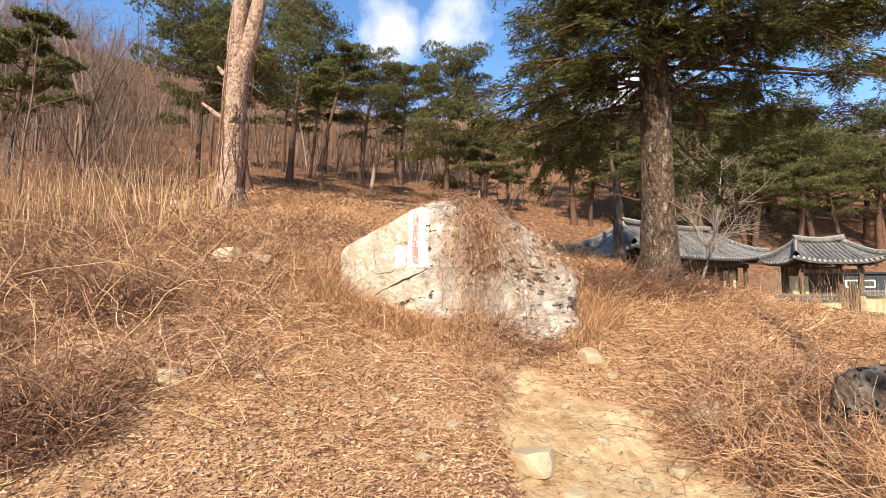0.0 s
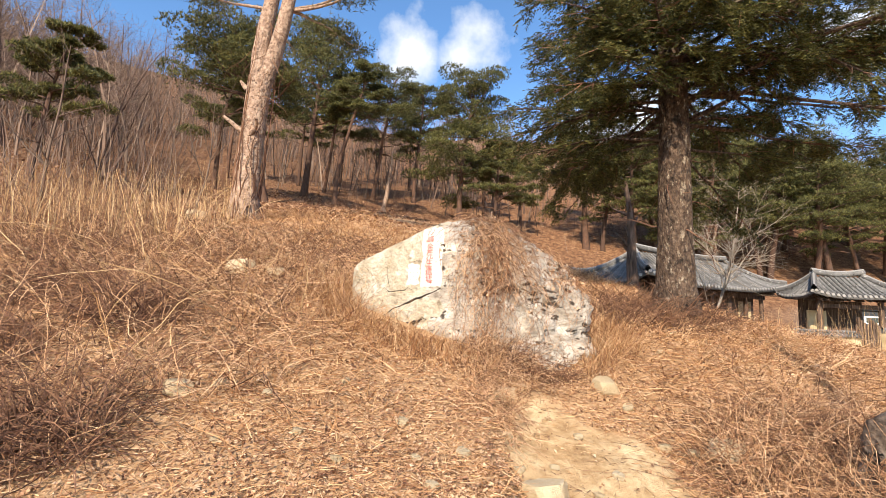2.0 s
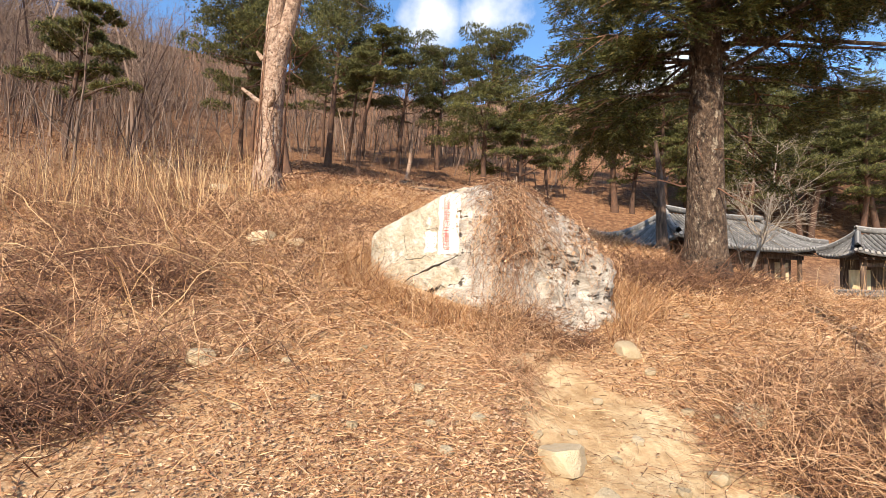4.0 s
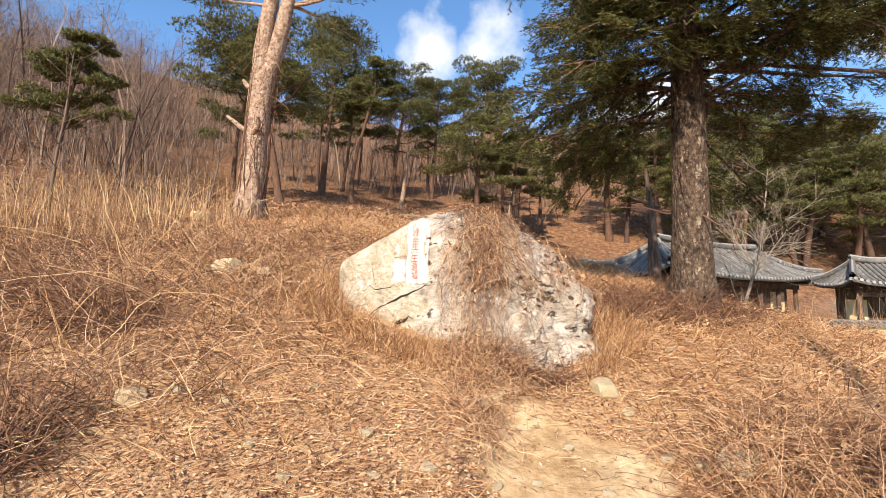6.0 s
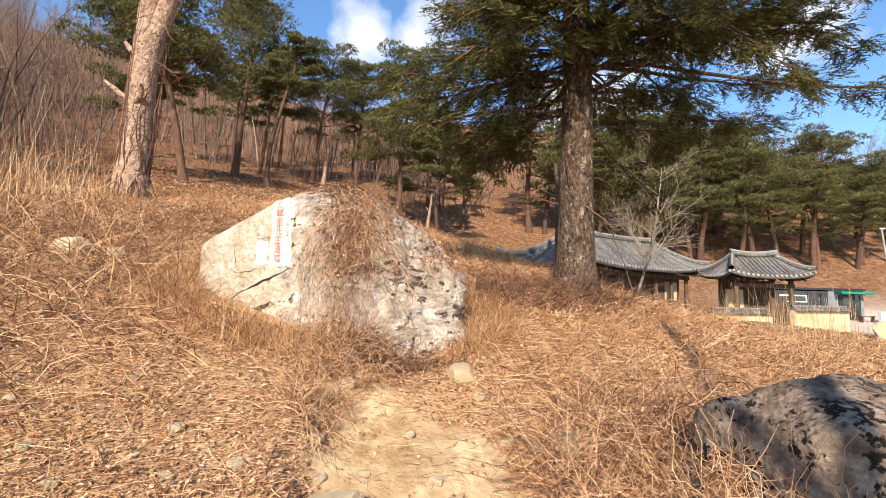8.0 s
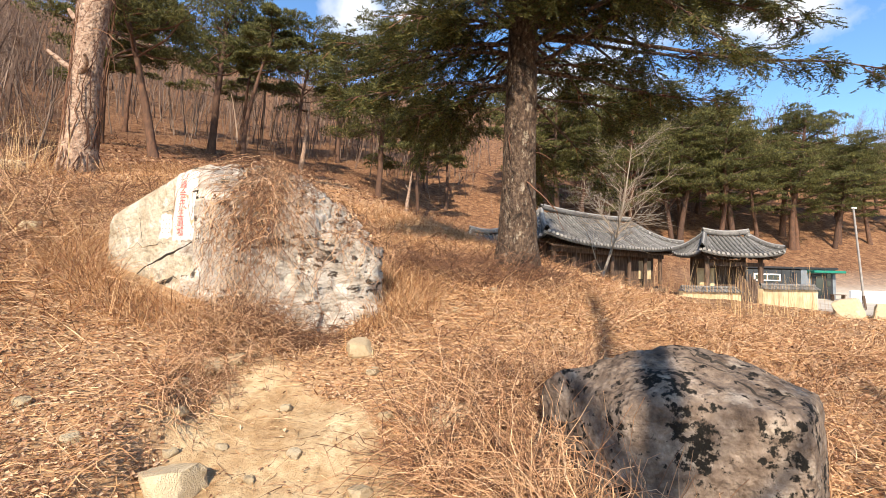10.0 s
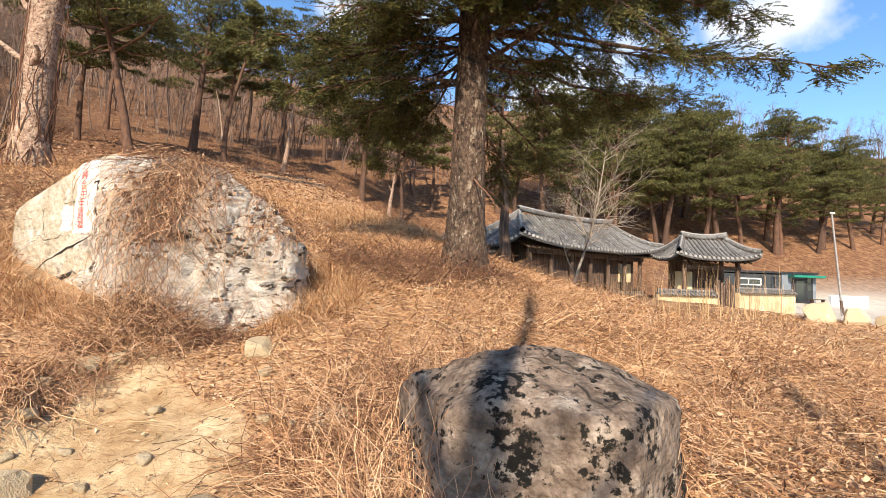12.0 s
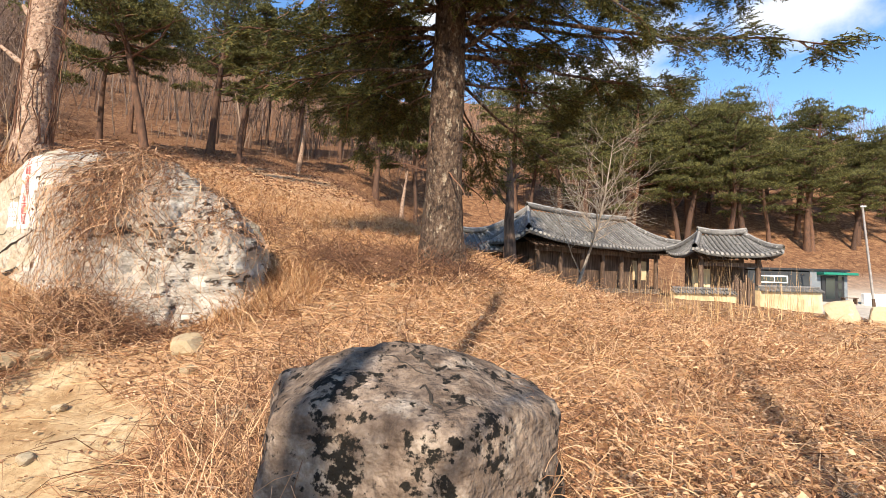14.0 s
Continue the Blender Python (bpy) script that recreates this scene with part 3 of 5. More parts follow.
def branching(rng, line, rad, count, L, depth, out, wob=.16, lift=.05, start=.35, ratio=.5, spread=1.0, n=4):
    for _ in range(count):
        q = rng.uniform(start, .98) * (len(line) - 1)
        i = min(int(q), len(line) - 2)
        f = q - i
        p = line[i] * (1 - f) + line[i + 1] * f
        r = (rad[i] * (1 - f) + rad[i + 1] * f) * rng.uniform(.45, .7)
        t = line[i + 1] - line[i]
        t /= np.linalg.norm(t)
        s = rng.normal(size=3)
        s -= t * (s @ t)
        s /= np.linalg.norm(s)
        d = t * rng.uniform(.4, 1.0) + s * spread
        d /= np.linalg.norm(d)
        l2 = L * rng.uniform(.6, 1.15) * (1 - .45 * q / len(line))
        pts, rr = wander(rng, p, d, l2, r, max(.003, r * .25), n, wob, lift)
        out.append((pts, rr, depth))
        if depth > 1:
            branching(rng, pts, rr, max(2, int(count * .6)), L * ratio, depth - 1, out, wob, lift, .25, ratio, spread, max(2, n - 1))


def bare_lines(seed, h, r, count=9, depth=2, lean=(0, 0), start=.35, L=None, wob=.045):
    rng = np.random.default_rng(seed)
    tr, rr = wander(rng, (0, 0, -.3), (lean[0], lean[1], 1), h, r, r * .18, 9, wob, .06)
    rr[0] *= 1.25
    out = []
    branching(rng, tr, rr, count, L or h * .35, depth, out, .14, .07, start, .5, .8)
    return (tr, rr), out


def bare_tree(name, x, y, seed, h, r, label, count=9, depth=2, lean=(0, 0), mat=None, group="bare trees", start=.35, L=None, wob=.045):
    (tr, rr), out = bare_lines(seed, h, r, count, depth, lean, start, L, wob)
    t = thing(name, on_ground(x, y), label, "tree", group)
    V, F = tubes([(tr, rr)], 8)
    mesh_object("trunk", V, F, mat or BARK_BARE, t, True)
    groups = []
    for p, q, d in out:
        if d == depth:
            groups.append([])
        groups[-1].append((p, q))
    for g in groups:
        V, F = tubes(g, 4)
        mesh_object("limb", V, F, mat or BARK_BARE, t, True)
    return t


def tufts(C, length, width, rng, n=5, up=.5):
    """Sprays of needles: n thin three-cornered blades round each place."""
    m = len(C)
    C = np.repeat(C, n, 0)
    d = rng.normal(size=(m * n, 3)) + [0, 0, up]
    d /= np.linalg.norm(d, axis=1, keepdims=True)
    s = np.cross(d, rng.normal(size=(m * n, 3)))
    s /= np.linalg.norm(s, axis=1, keepdims=True) + 1e-9
    L = (length * rng.uniform(.6, 1.25, m * n))[:, None]
    V = np.stack([C - s * width * .5, C + s * width * .5, C + d * L], 1).reshape(-1, 3)
    return V, np.arange(len(V)).reshape(-1, 3)


def pine(name, place, seed, h, r, pads, per, label, lean=(0, 0), crown_from=.5, spread=2.6, blade=(.20, .03), group="red pines", needles=5):
    """A red pine: a bare trunk, limbs and flat cloud-like pads of needles."""
    rng = np.random.default_rng(seed)
    t = thing(name, place, label, "tree", group)
    tr, rr = wander(rng, (0, 0, -.3), (lean[0], lean[1], 1), h, r, r * .25, 10, .05, .05)
    rr[0] *= 1.3
    V, F = tubes([(tr, rr)], 9)
    mesh_object("trunk", V, F, BARK_PINE, t, True)
    limbs, C = [], []
    for i in range(pads):
        q = crown_from + (1 - crown_from) * (i + rng.uniform(0, .8)) / pads
        k = min(int(q * 10), 9)
        p = tr[k] + (tr[k + 1] - tr[k]) * (q * 10 - k)
        a = i * 2.4 + rng.uniform(-.5, .5)
        rel = (q - crown_from) / (1 - crown_from)
        ln = spread * (1 - .62 * rel ** 1.8) * rng.uniform(.55, 1.1)
        d = np.array([math.cos(a), math.sin(a), rng.uniform(-.05, .35)])
        pts, rd = wander(rng, p, d, ln, r * .32, .012, 5, .16, .03)
        limbs.append((pts, rd))
        for e in (pts[-1], pts[-3] + rng.normal(0, .35, 3) * [1, 1, .2]):
            n = int(per * rng.uniform(1.0, 1.7))
            u = rng.normal(size=(n, 3))
            u /= np.linalg.norm(u, axis=1, keepdims=True)
            u *= rng.uniform(.25, 1, n)[:, None] ** .5
            size = rng.uniform(.55, 1.0) * spread * .33
            b = np.stack([u[:, 0] * size, u[:, 1] * size, np.abs(u[:, 2]) * size * .30 - .10 * size * np.hypot(u[:, 0], u[:, 1]) ** 2], 1) + e + [0, 0, .05]
            b[:, 2] += .06 * np.sin(b[:, 0] * 5 + i) * np.cos(b[:, 1] * 4)
            C.append(b)
            for _ in range(2):
                limbs.append(wander(rng, e, rng.normal(size=3) * [1, 1, .3], size * .8, .012, .004, 2, .2, .02))
    V, F = tubes(limbs, 3)
    tagged(mesh_object("limb_work", V, F, BARK_PINE, t, True), kind="stuff")
    V, F = tufts(np.concatenate(C), blade[0], blade[1], rng, needles, .9)
    tagged(mesh_object("crown", V, F, NEEDLE_PINE, t), kind="stuff")
    return t


def fir(place, seed=5):
    """The great fir beside the rock, with long level boughs of flat dark sprays."""
    rng = np.random.default_rng(seed)
    t = thing("fir_tree", place, "tall old fir with furrowed bark and wide dark evergreen boughs", "tree")
    tr, rr = wander(rng, (0, 0, -.4), (.01, 0, 1), 15, .37, .08, 16, .010, .02)
    rr = np.interp(tr[:, 2], [-.4, .3, 1.2, 3, 6, 15], [.54, .40, .335, .305, .265, .09])
    V, F = tubes([(tr, rr)], 28)
    for i in range(len(V)):
        q = noise.noise(Vector((V[i, 0] * 5, V[i, 1] * 5, V[i, 2] * .8)))
        V[i, :2] *= 1 + .07 * q
    mesh_object("trunk", V, F, BARK_FIR, t, True)
    boughs, twigs, C, Dn = [], [], [], []

    def bough(z, a, ln, rise, sag, sprays, bare=.3, hang=.35):
        k = min(int((z + .4) / 15 * 16), 15)
        p0 = np.array([tr[k][0], tr[k][1], z])
        d = np.array([math.cos(a), math.sin(a), rise])
        pts, rd = wander(rng, p0, d, ln, .016 + .006 * ln, .009, 9, .10, sag)
        boughs.append((pts, rd))
        for s in range(sprays):
            q = rng.uniform(bare, 1.0) ** .8 * 9
            j = min(int(q), 8)
            p = pts[j] + (pts[j + 1] - pts[j]) * (q - j)
            ax = pts[j + 1] - pts[j]
            ax /= np.linalg.norm(ax)
            sd = np.cross(ax, [0, 0, 1]) * rng.choice([-1, 1])
            td = ax * rng.uniform(.3, 1.0) + sd * rng.uniform(.3, 1.0) + np.array([0, 0, rng.uniform(-hang, .25)])
            td /= np.linalg.norm(td)
            tl = rng.uniform(.4, 1.1) * (1.2 - .6 * q / 9)
            tp, trd = wander(rng, p, td, tl, .011, .004, 4, .14, -.05)
            twigs.append((tp, trd))
            for _ in range(14):
                w = rng.uniform(.25, 1.0) * 4
                jj = min(int(w), 3)
                c = tp[jj] + (tp[jj + 1] - tp[jj]) * (w - jj)
                C.append(c + rng.normal(0, .045, 3))
                sub = (tp[jj + 1] - tp[jj]) * 4 / tl + np.cross(td, [0, 0, 1]) * rng.uniform(-1.3, 1.3) + np.array([0, 0, rng.uniform(-.5, .15)])
                Dn.append(sub / np.linalg.norm(sub))

    # the upper crown, all round
    for i in range(84):
        z = 4.15 + 8.6 * (i / 84) ** 1.3 + rng.uniform(-.2, .2)
        a = i * 2.399 + rng.uniform(-.35, .35)
        right = .5 + .5 * math.cos(a)
        if z < 4.9 and math.sin(a) < -.2:
            z += .6
        bough(z, a, (5.0 - .36 * max(0, z - 4.7)) * rng.uniform(.6, 1.05) * (.78 + .22 * right), rng.uniform(.0, .3), -.02, 24, .15)
    # short hanging boughs on the near side
    for i in range(13):
        bough(rng.uniform(4.2, 6.4), rng.uniform(-2.9, -.2), rng.uniform(1.4, 3.0), rng.uniform(-.05, .25), -.05, 20, .05, .7)
    # boughs that sag to the back and the far side
    for i in range(11):
        bough(rng.uniform(3.4, 4.8), rng.uniform(1.75, 3.6), rng.uniform(2.6, 4.2), rng.uniform(-.12, .15), -.030, 22, .2, .6)
    for i in range(4):
        bough(rng.uniform(2.9, 3.9), rng.uniform(.2, 1.5), rng.uniform(2.2, 3.6), rng.uniform(-.2, .05), -.035, 15, .45, .6)
    # long level boughs on the open side
    for i in range(17):
        bough(rng.uniform(3.7, 6.0), rng.uniform(-.9, .6), rng.uniform(4.4, 6.2), rng.uniform(.02, .25), .004, 28, .40, .35)
    # dead stubs under the crown
    for i in range(12):
        a = rng.uniform(0, 6.28)
        z = rng.uniform(1.6, 3.8)
        k = min(int((z + .4) / 15 * 16), 15)
        twigs.append(wander(rng, np.array([tr[k][0], tr[k][1], z]), (math.cos(a), math.sin(a), rng.uniform(-.5, .3)), rng.uniform(.5, 1.6), .022, .004, 7, .16, -.04))
    for b in boughs:
        V, F = tubes([b], 6)
        mesh_object("bough", V, F, BARK_FIR, t, True)
    V, F = tubes(twigs, 3)
    tagged(mesh_object("twig_work", V, F, TWIG, t), kind="stuff")
    # each spray is a short shoot with needles to both sides
    C, Dn = np.array(C), np.array(Dn)
    VV, FF, base = [], [], 0
    for s in range(13):
        n = len(C)
        q = s / 13
        side = np.cross(Dn, [0, 0, 1]) * (1 if s % 2 else -1)
        side /= np.linalg.norm(side, axis=1, keepdims=True) + 1e-9
        d = Dn * rng.uniform(.3, 1.0, n)[:, None] + side * rng.uniform(.5, 1.1, n)[:, None] + rng.normal(0, .22, (n, 3))
        d /= np.linalg.norm(d, axis=1, keepdims=True)
        p = C + Dn * (.26 * q)
        w = np.cross(d, rng.normal(size=(n, 3)))
        w *= .011 / (np.linalg.norm(w, axis=1, keepdims=True) + 1e-9)
        V = np.stack([p - w, p + w, p + d * rng.uniform(.035, .08, n)[:, None]], 1).reshape(-1, 3)
        VV.append(V)
        FF.append(np.arange(len(V)).reshape(-1, 3) + base)
        base += len(V)
    tagged(mesh_object("crown", np.concatenate(VV), np.concatenate(FF), NEEDLE_FIR, t), kind="stuff")
    return t


fir(on_ground(4.40, 9.45, .0))


def big_pine():
    """The old scaly trunk that forks, with broken stubs and climbing stems."""
    t = thing("old_tree", on_ground(-6.55, 14.0), "old forked tree with pale scaly bark, broken stubs and vines", "tree")
    rng = np.random.default_rng(11)
    tr = np.array([(0, 0, -.4), (.02, 0, .3), (.03, 0, 1.2), (.05, 0, 2.4), (.09, 0, 3.6), (.15, 0, 4.6)])
    V, F = tubes([(tr, [.62, .46, .39, .36, .36, .37])], 20)
    mesh_object("trunk", V, F, BARK_PALE, t, True)
    a = [((.12, 0, 4.4), (.06, 0, 5.4), (.12, .1, 6.6), (.35, .1, 8.2), (.5, .2, 14)), ((.24, 0, 4.4), (.54, -.05, 5.4), (.76, -.1, 6.4), (.92, -.1, 7.6), (1.5, 0, 13.5))]
    for pts, rad in zip(a, ([.30, .26, .24, .21, .12], [.28, .24, .22, .19, .1])):
        V, F = tubes([(np.array(pts), rad)], 14)
        mesh_object("stem", V, F, BARK_PALE, t, True)
    for p, d, L in (((-.05, -.2, 2.7), (-1, -.3, .45), .95), ((.1, -.3, 2.65), (.6, -.6, .55), .6), ((-.2, -.1, 4.2), (-.8, 0, .7), .4)):
        pts, rd = wander(rng, p, d, L, .09, .045, 5, .18, .05)
        V, F = tubes([(pts, rd)], 8)
        mesh_object("broken_stub", V, F, BARK_PALE, t, True)
    vines = []
    for i in range(26):
        ang = rng.uniform(0, 6.28)
        top = rng.uniform(1.5, 6.5)
        z = np.linspace(-.2, top, 16)
        an = ang + np.cumsum(rng.normal(0, .16, 16))
        rad = .40 + .04 * rng.uniform(0, 1, 16) + .2 * (z < .3)
        vines.append((np.stack([np.cos(an) * rad + .045 * z, np.sin(an) * rad, z], 1), np.linspace(.02, .006, 16)))
    for i in range(14):
        p = np.array([rng.uniform(.2, .9), rng.uniform(-.4, .2), rng.uniform(3.5, 6.5)])
        vines.append(wander(rng, p, rng.normal(size=3) + [0, 0, -1], rng.uniform(.8, 2.2), .014, .004, 8, .2, -.12))
    V, F = tubes(vines, 4)
    tagged(mesh_object("climbing_vine", V, F, TWIG, t), kind="stuff")
    # high crown above the view, spread wide to shade the ground behind
    rng2 = np.random.default_rng(3)
    limbs, C = [], []
    for i in range(30):
        p = np.array([rng2.uniform(.4, 1.3), 0, rng2.uniform(10.6, 13.6)])
        pts, rd = wander(rng2, p, [rng2.normal(.5, 1), rng2.normal(), .25], rng2.uniform(2, 4.6), .07, .015, 6, .15, .0)
        limbs.append((pts, rd))
        for e in pts[-4:]:
            u = rng2.normal(size=(90, 3)) * [.42, .42, .14] + e
            C.append(u)
    for end in ((4.4, -.6, 6.7), (3.3, .5, 7.1), (-2.6, .3, 7.6), (3.9, -.2, 7.6)):
        root = np.array([.85 if end[0] > 0 else .2, 0, 7.0])
        way = np.array(end) - root
        pts, rd = wander(rng2, root, way / np.linalg.norm(way), np.linalg.norm(way), .06, .012, 7, .13, .0)
        limbs.append((pts, rd))
        for e in pts[-4:]:
            limbs.append(wander(rng2, e, rng2.normal(size=3) * [1, 1, .3], .6, .014, .005, 3, .2, .0))
            C.append(rng2.normal(size=(110, 3)) * [.34, .34, .10] + e)
    V, F = tubes(limbs, 5)
    tagged(mesh_object("limb_work", V, F, BARK_PALE, t, True), kind="stuff")
    V, F = tufts(np.concatenate(C), .16, .022, rng2)
    tagged(mesh_object("crown", V, F, NEEDLE_PINE, t), kind="stuff")
    return t


big_pine()

# red pines at the wood's edge and behind the buildings
PINE_LABEL = "red pine with bare trunk and flat cloud-like crown"
PINES = [(-12.4, 29.4, 11.6, .27, (-.22, -.04), .54, 5.4, 38), (-13.2, 39.2, 14.6, .30, (-.02, 0), .42, 5.6, 40), (-13.6, 46.5, 11.0, .20, (.06, 0), .55, 3.2, 16), (-14.6, 57.0, 11.5, .2, (0, 0), .5, 3.6, 16),
         (-8.6, 47.0, 12.6, .24, (.05, 0), .38, 5.4, 32), (-4.6, 49.5, 13.0, .24, (.0, 0), .45, 4.2, 20), (.2, 39.5, 13.0, .27, (.0, 0), .30, 5.0, 36), (3.6, 41.0, 10.5, .2, (-.03, 0), .4, 3.6, 18),
         (-18.0, 33.5, 8.6, .2, (.05, 0), .5, 3.0, 14), (3.2, 52.0, 12.0, .2, (.0, 0), .42, 3.6, 16), (-1.6, 56.0, 12.0, .2, (.03, 0), .5, 3.6, 16), (-19.6, 20.5, 7.6, .16, (.05, 0), .4, 2.6, 16), (-9.6, 36.0, 10.4, .2, (.03, 0), .62, 3.2, 16)]
for i, (x, y, h, r, lean, cf, sp, pads) in enumerate(PINES):
    pine("pine_tree", on_ground(x, y), 200 + i, h * (1.1 if y > 30 else 1), r, pads, 118, PINE_LABEL, lean, cf, sp, (.22, .052), needles=5)
back_row = [o for o in scene.objects if o.name.startswith('pine_tree') and o.type == 'EMPTY'][7:]
for i, (x, y) in enumerate([(-17.5, 50), (6.6, 47), (-22.5, 44), (-6.2, 60)]):
    copy_thing(back_row[i], Matrix.Translation(on_ground(x, y)) @ Matrix.Rotation(i * 1.3 + 1, 4, 'Z'))
GROVE = [(17.3, 44.5), (20.0, 45.5), (22.7, 42.5), (25.9, 46.5), (29.2, 43.5), (31.9, 47.5), (34.6, 44.5), (37.8, 48.5), (41.6, 45.5), (45.4, 49.5), (49.1, 46.5), (52.9, 50.5), (23.8, 51.5), (32.4, 54.5), (40.0, 55.5), (49.7, 56.5), (57.2, 48.5), (61.6, 53.5), (13.5, 47.5), (67.0, 49.5), (28.1, 42.0), (33.5, 41.7), (40.0, 42.5), (46.4, 44.0), (35.6, 50.5), (44.3, 52.5)]
models = [pine("pine_tree", on_ground(x, y), 300 + i, 12.4 + .7 * (i % 3), .30, 26, 72, "red pine with dense layered crown behind the tiled roofs", (.04 * (i - 1.5), -.03), .36, 5.0, (.25, .068), "pine grove", 4)
          for i, (x, y) in enumerate(GROVE[:4])]
for i, (x, y) in enumerate(GROVE[4:]):
    copy_thing(models[i % 4], Matrix.Translation(on_ground(x, y)) @ Matrix.Rotation(i * 1.7, 4, "Z") @ Matrix.Scale((.92 + .06 * (i % 5)) * (1 - .37 * float(smooth(28, 58, x))), 4))

for i, (x, y) in enumerate([(18.5, 42), (23, 41.5), (27.5, 42), (31.5, 41.2), (36, 42), (40.5, 42.5), (45, 43), (50, 44), (55, 45.5), (15, 47), (21, 49), (32, 53), (44, 54), (60, 47), (66, 50), (58, 53)]):
    copy_thing(models[(i + 2) % 4], Matrix.Translation(on_ground(x, y)) @ Matrix.Rotation(i * 2.3, 4, "Z") @ Matrix.Scale((.74 + .05 * (i % 4)) * (1 - .3 * float(smooth(30, 58, x))), 4))

# bare trees near the wood's edge
bare_tree("bare_tree", 9.7, 18.4, 21, 7.0, .07, "small leafless tree with pale twigs before the tiled roofs", 26, 2, (.30, 0), BARK_ASH, "", .2, 3.2)
bare_tree("dead_tree", 7.9, 20.4, 22, 7.0, .36, "dead dark tree with a broken fork before the roofs", 6, 2, (.02, 0), WOOD_OLD, "", .55, 1.5)
bare_tree("young_tree", -6.4, 40.2, 24, 6.0, .24, "pale slim trunk cut short on the leafy slope", 4, 1, (.1, 0), BARK_PALE, "", .7, 1.0)
bare_tree("young_tree", 2.6, 36.5, 25, 5.0, .25, "thick pale trunk on the leafy slope", 4, 1, (0, 0), BARK_PALE, "", .7, 1.0)
bare_tree("bare_tree", -11.5, 12.5, 26, 5.2, .055, "leafless crooked tree in tall dry reeds", 9, 2, (.1, 0), BARK_BARE, "", .3, 3)
bare_tree("bare_tree", -9.6, 16.5, 27, 4.6, .05, "leafless crooked tree in tall dry reeds", 9, 2, (.22, 0), BARK_BARE, "", .3, 2.6)
# trees across the path, whose shadows fall on the slope
# all stand out of view; the fourth is added to darken the right slope
for i, (x, y, h) in enumerate([(1.73, -6, 11), (3.3, -6.4, 11.5), (5.0, -5.6, 10), (6.7, -6.5, 10.5)]):
    bare_tree("bare_tree", x, y, 60 + i, h, .24, "tall leafless tree across the path", 6, 2, (.02 * (i - 1), 0), BARK_BARE, "roadside trees", .5, 3.0, .075)

# the wood on the hill: the nearest trees singly, the rest as one
rng = np.random.default_rng(77)
kinds = []
for i in range(7):
    kinds.append(bare_lines(400 + i, 8.0 + i * .5, .06 + .007 * i, 11, 2, (rng.normal(0, .06), 0), .3, 2.6, .09))


def spray(tr, out, seed, twigs, near):
    """A lighter build of a tree in the wood: trunk, crooked limbs and single-blade twigs."""
    r = np.random.default_rng(seed)
    pick = [0, 1, 2, 3, -1] if near else [0, 2, -1]
    V1, F1 = tubes([(tr[0] if near else tr[0][::3], tr[1] if near else tr[1][::3])] + [(p[pick], q[pick] * .75) for p, q, d in out if d == 2], 3)
    F1 = np.concatenate([F1[:, :3], F1[:, [0, 2, 3]]])
    subs = [(p, q) for p, q, d in out if d == 1]
    a = np.concatenate([p[:-1] for p, q in subs])
    b = np.concatenate([p[1:] for p, q in subs])
    tips = np.concatenate([p[1:] for p, q, d in out])
    c = tips[r.integers(0, len(tips), twigs)]
    d = r.normal(size=(twigs, 3)) * [.6, .6, .4] + [0, 0, .8]
    d *= (r.uniform(.35, .9, twigs) / np.linalg.norm(d, axis=1))[:, None]
    if near:
        c, d = np.concatenate([a, c]), np.concatenate([(b - a) * 1.05, d])
    s = np.cross(d, r.normal(size=d.shape))
    s *= (.010 if near else .015) / (np.linalg.norm(s, axis=1, keepdims=True) + 1e-9)
    V2 = np.stack([c - s, c + s, c + d], 1).reshape(-1, 3)
    return np.concatenate([V1, V2]), np.concatenate([F1, np.arange(len(V2)).reshape(-1, 3) + len(V1)])


placed = []
for i in range(500):
    y = rng.uniform(24, 66)
    x = rng.uniform(-46, 8)
    if y < 44 - .2 * x and x > -16:
        continue
    if y < 34 and x > -24:
        continue
    if any((x - a) ** 2 + (y - b) ** 2 < 3.0 for a, b in placed):
        continue
    placed.append((x, y))
wood_near = []
for i, (tr, out) in enumerate(kinds):
    t = thing("bare_tree", (0, 0, 0), "slim leafless tree in the hillside wood", "tree", "hillside wood")
    V, F = tubes([tr], 6)
    mesh_object("trunk", V, F, BARK_BARE, t, True)
    V, F = tubes([(p, q) for p, q, d in out], 3)
    tagged(mesh_object("limb_work", V, F, BARK_BARE, t, True), kind="stuff")
    wood_near.append(t)
for i, (x, y) in enumerate(placed[:52]):
    m = Matrix.Translation(on_ground(x, y)) @ Matrix.Rotation(i * 2.1, 4, "Z") @ Matrix.Scale(rng.uniform(.6, 1.1), 4)
    if i < 7:
        wood_near[i].matrix_basis = m
    else:
        copy_thing(wood_near[i % 7], m)
far_v, far_f, base = [], [], 0
full = [spray(tr, out, 500 + i, 60, True) for i, (tr, out) in enumerate(kinds)]
light = [spray(tr, out, 600 + i, 55, False) for i, (tr, out) in enumerate(kinds)]
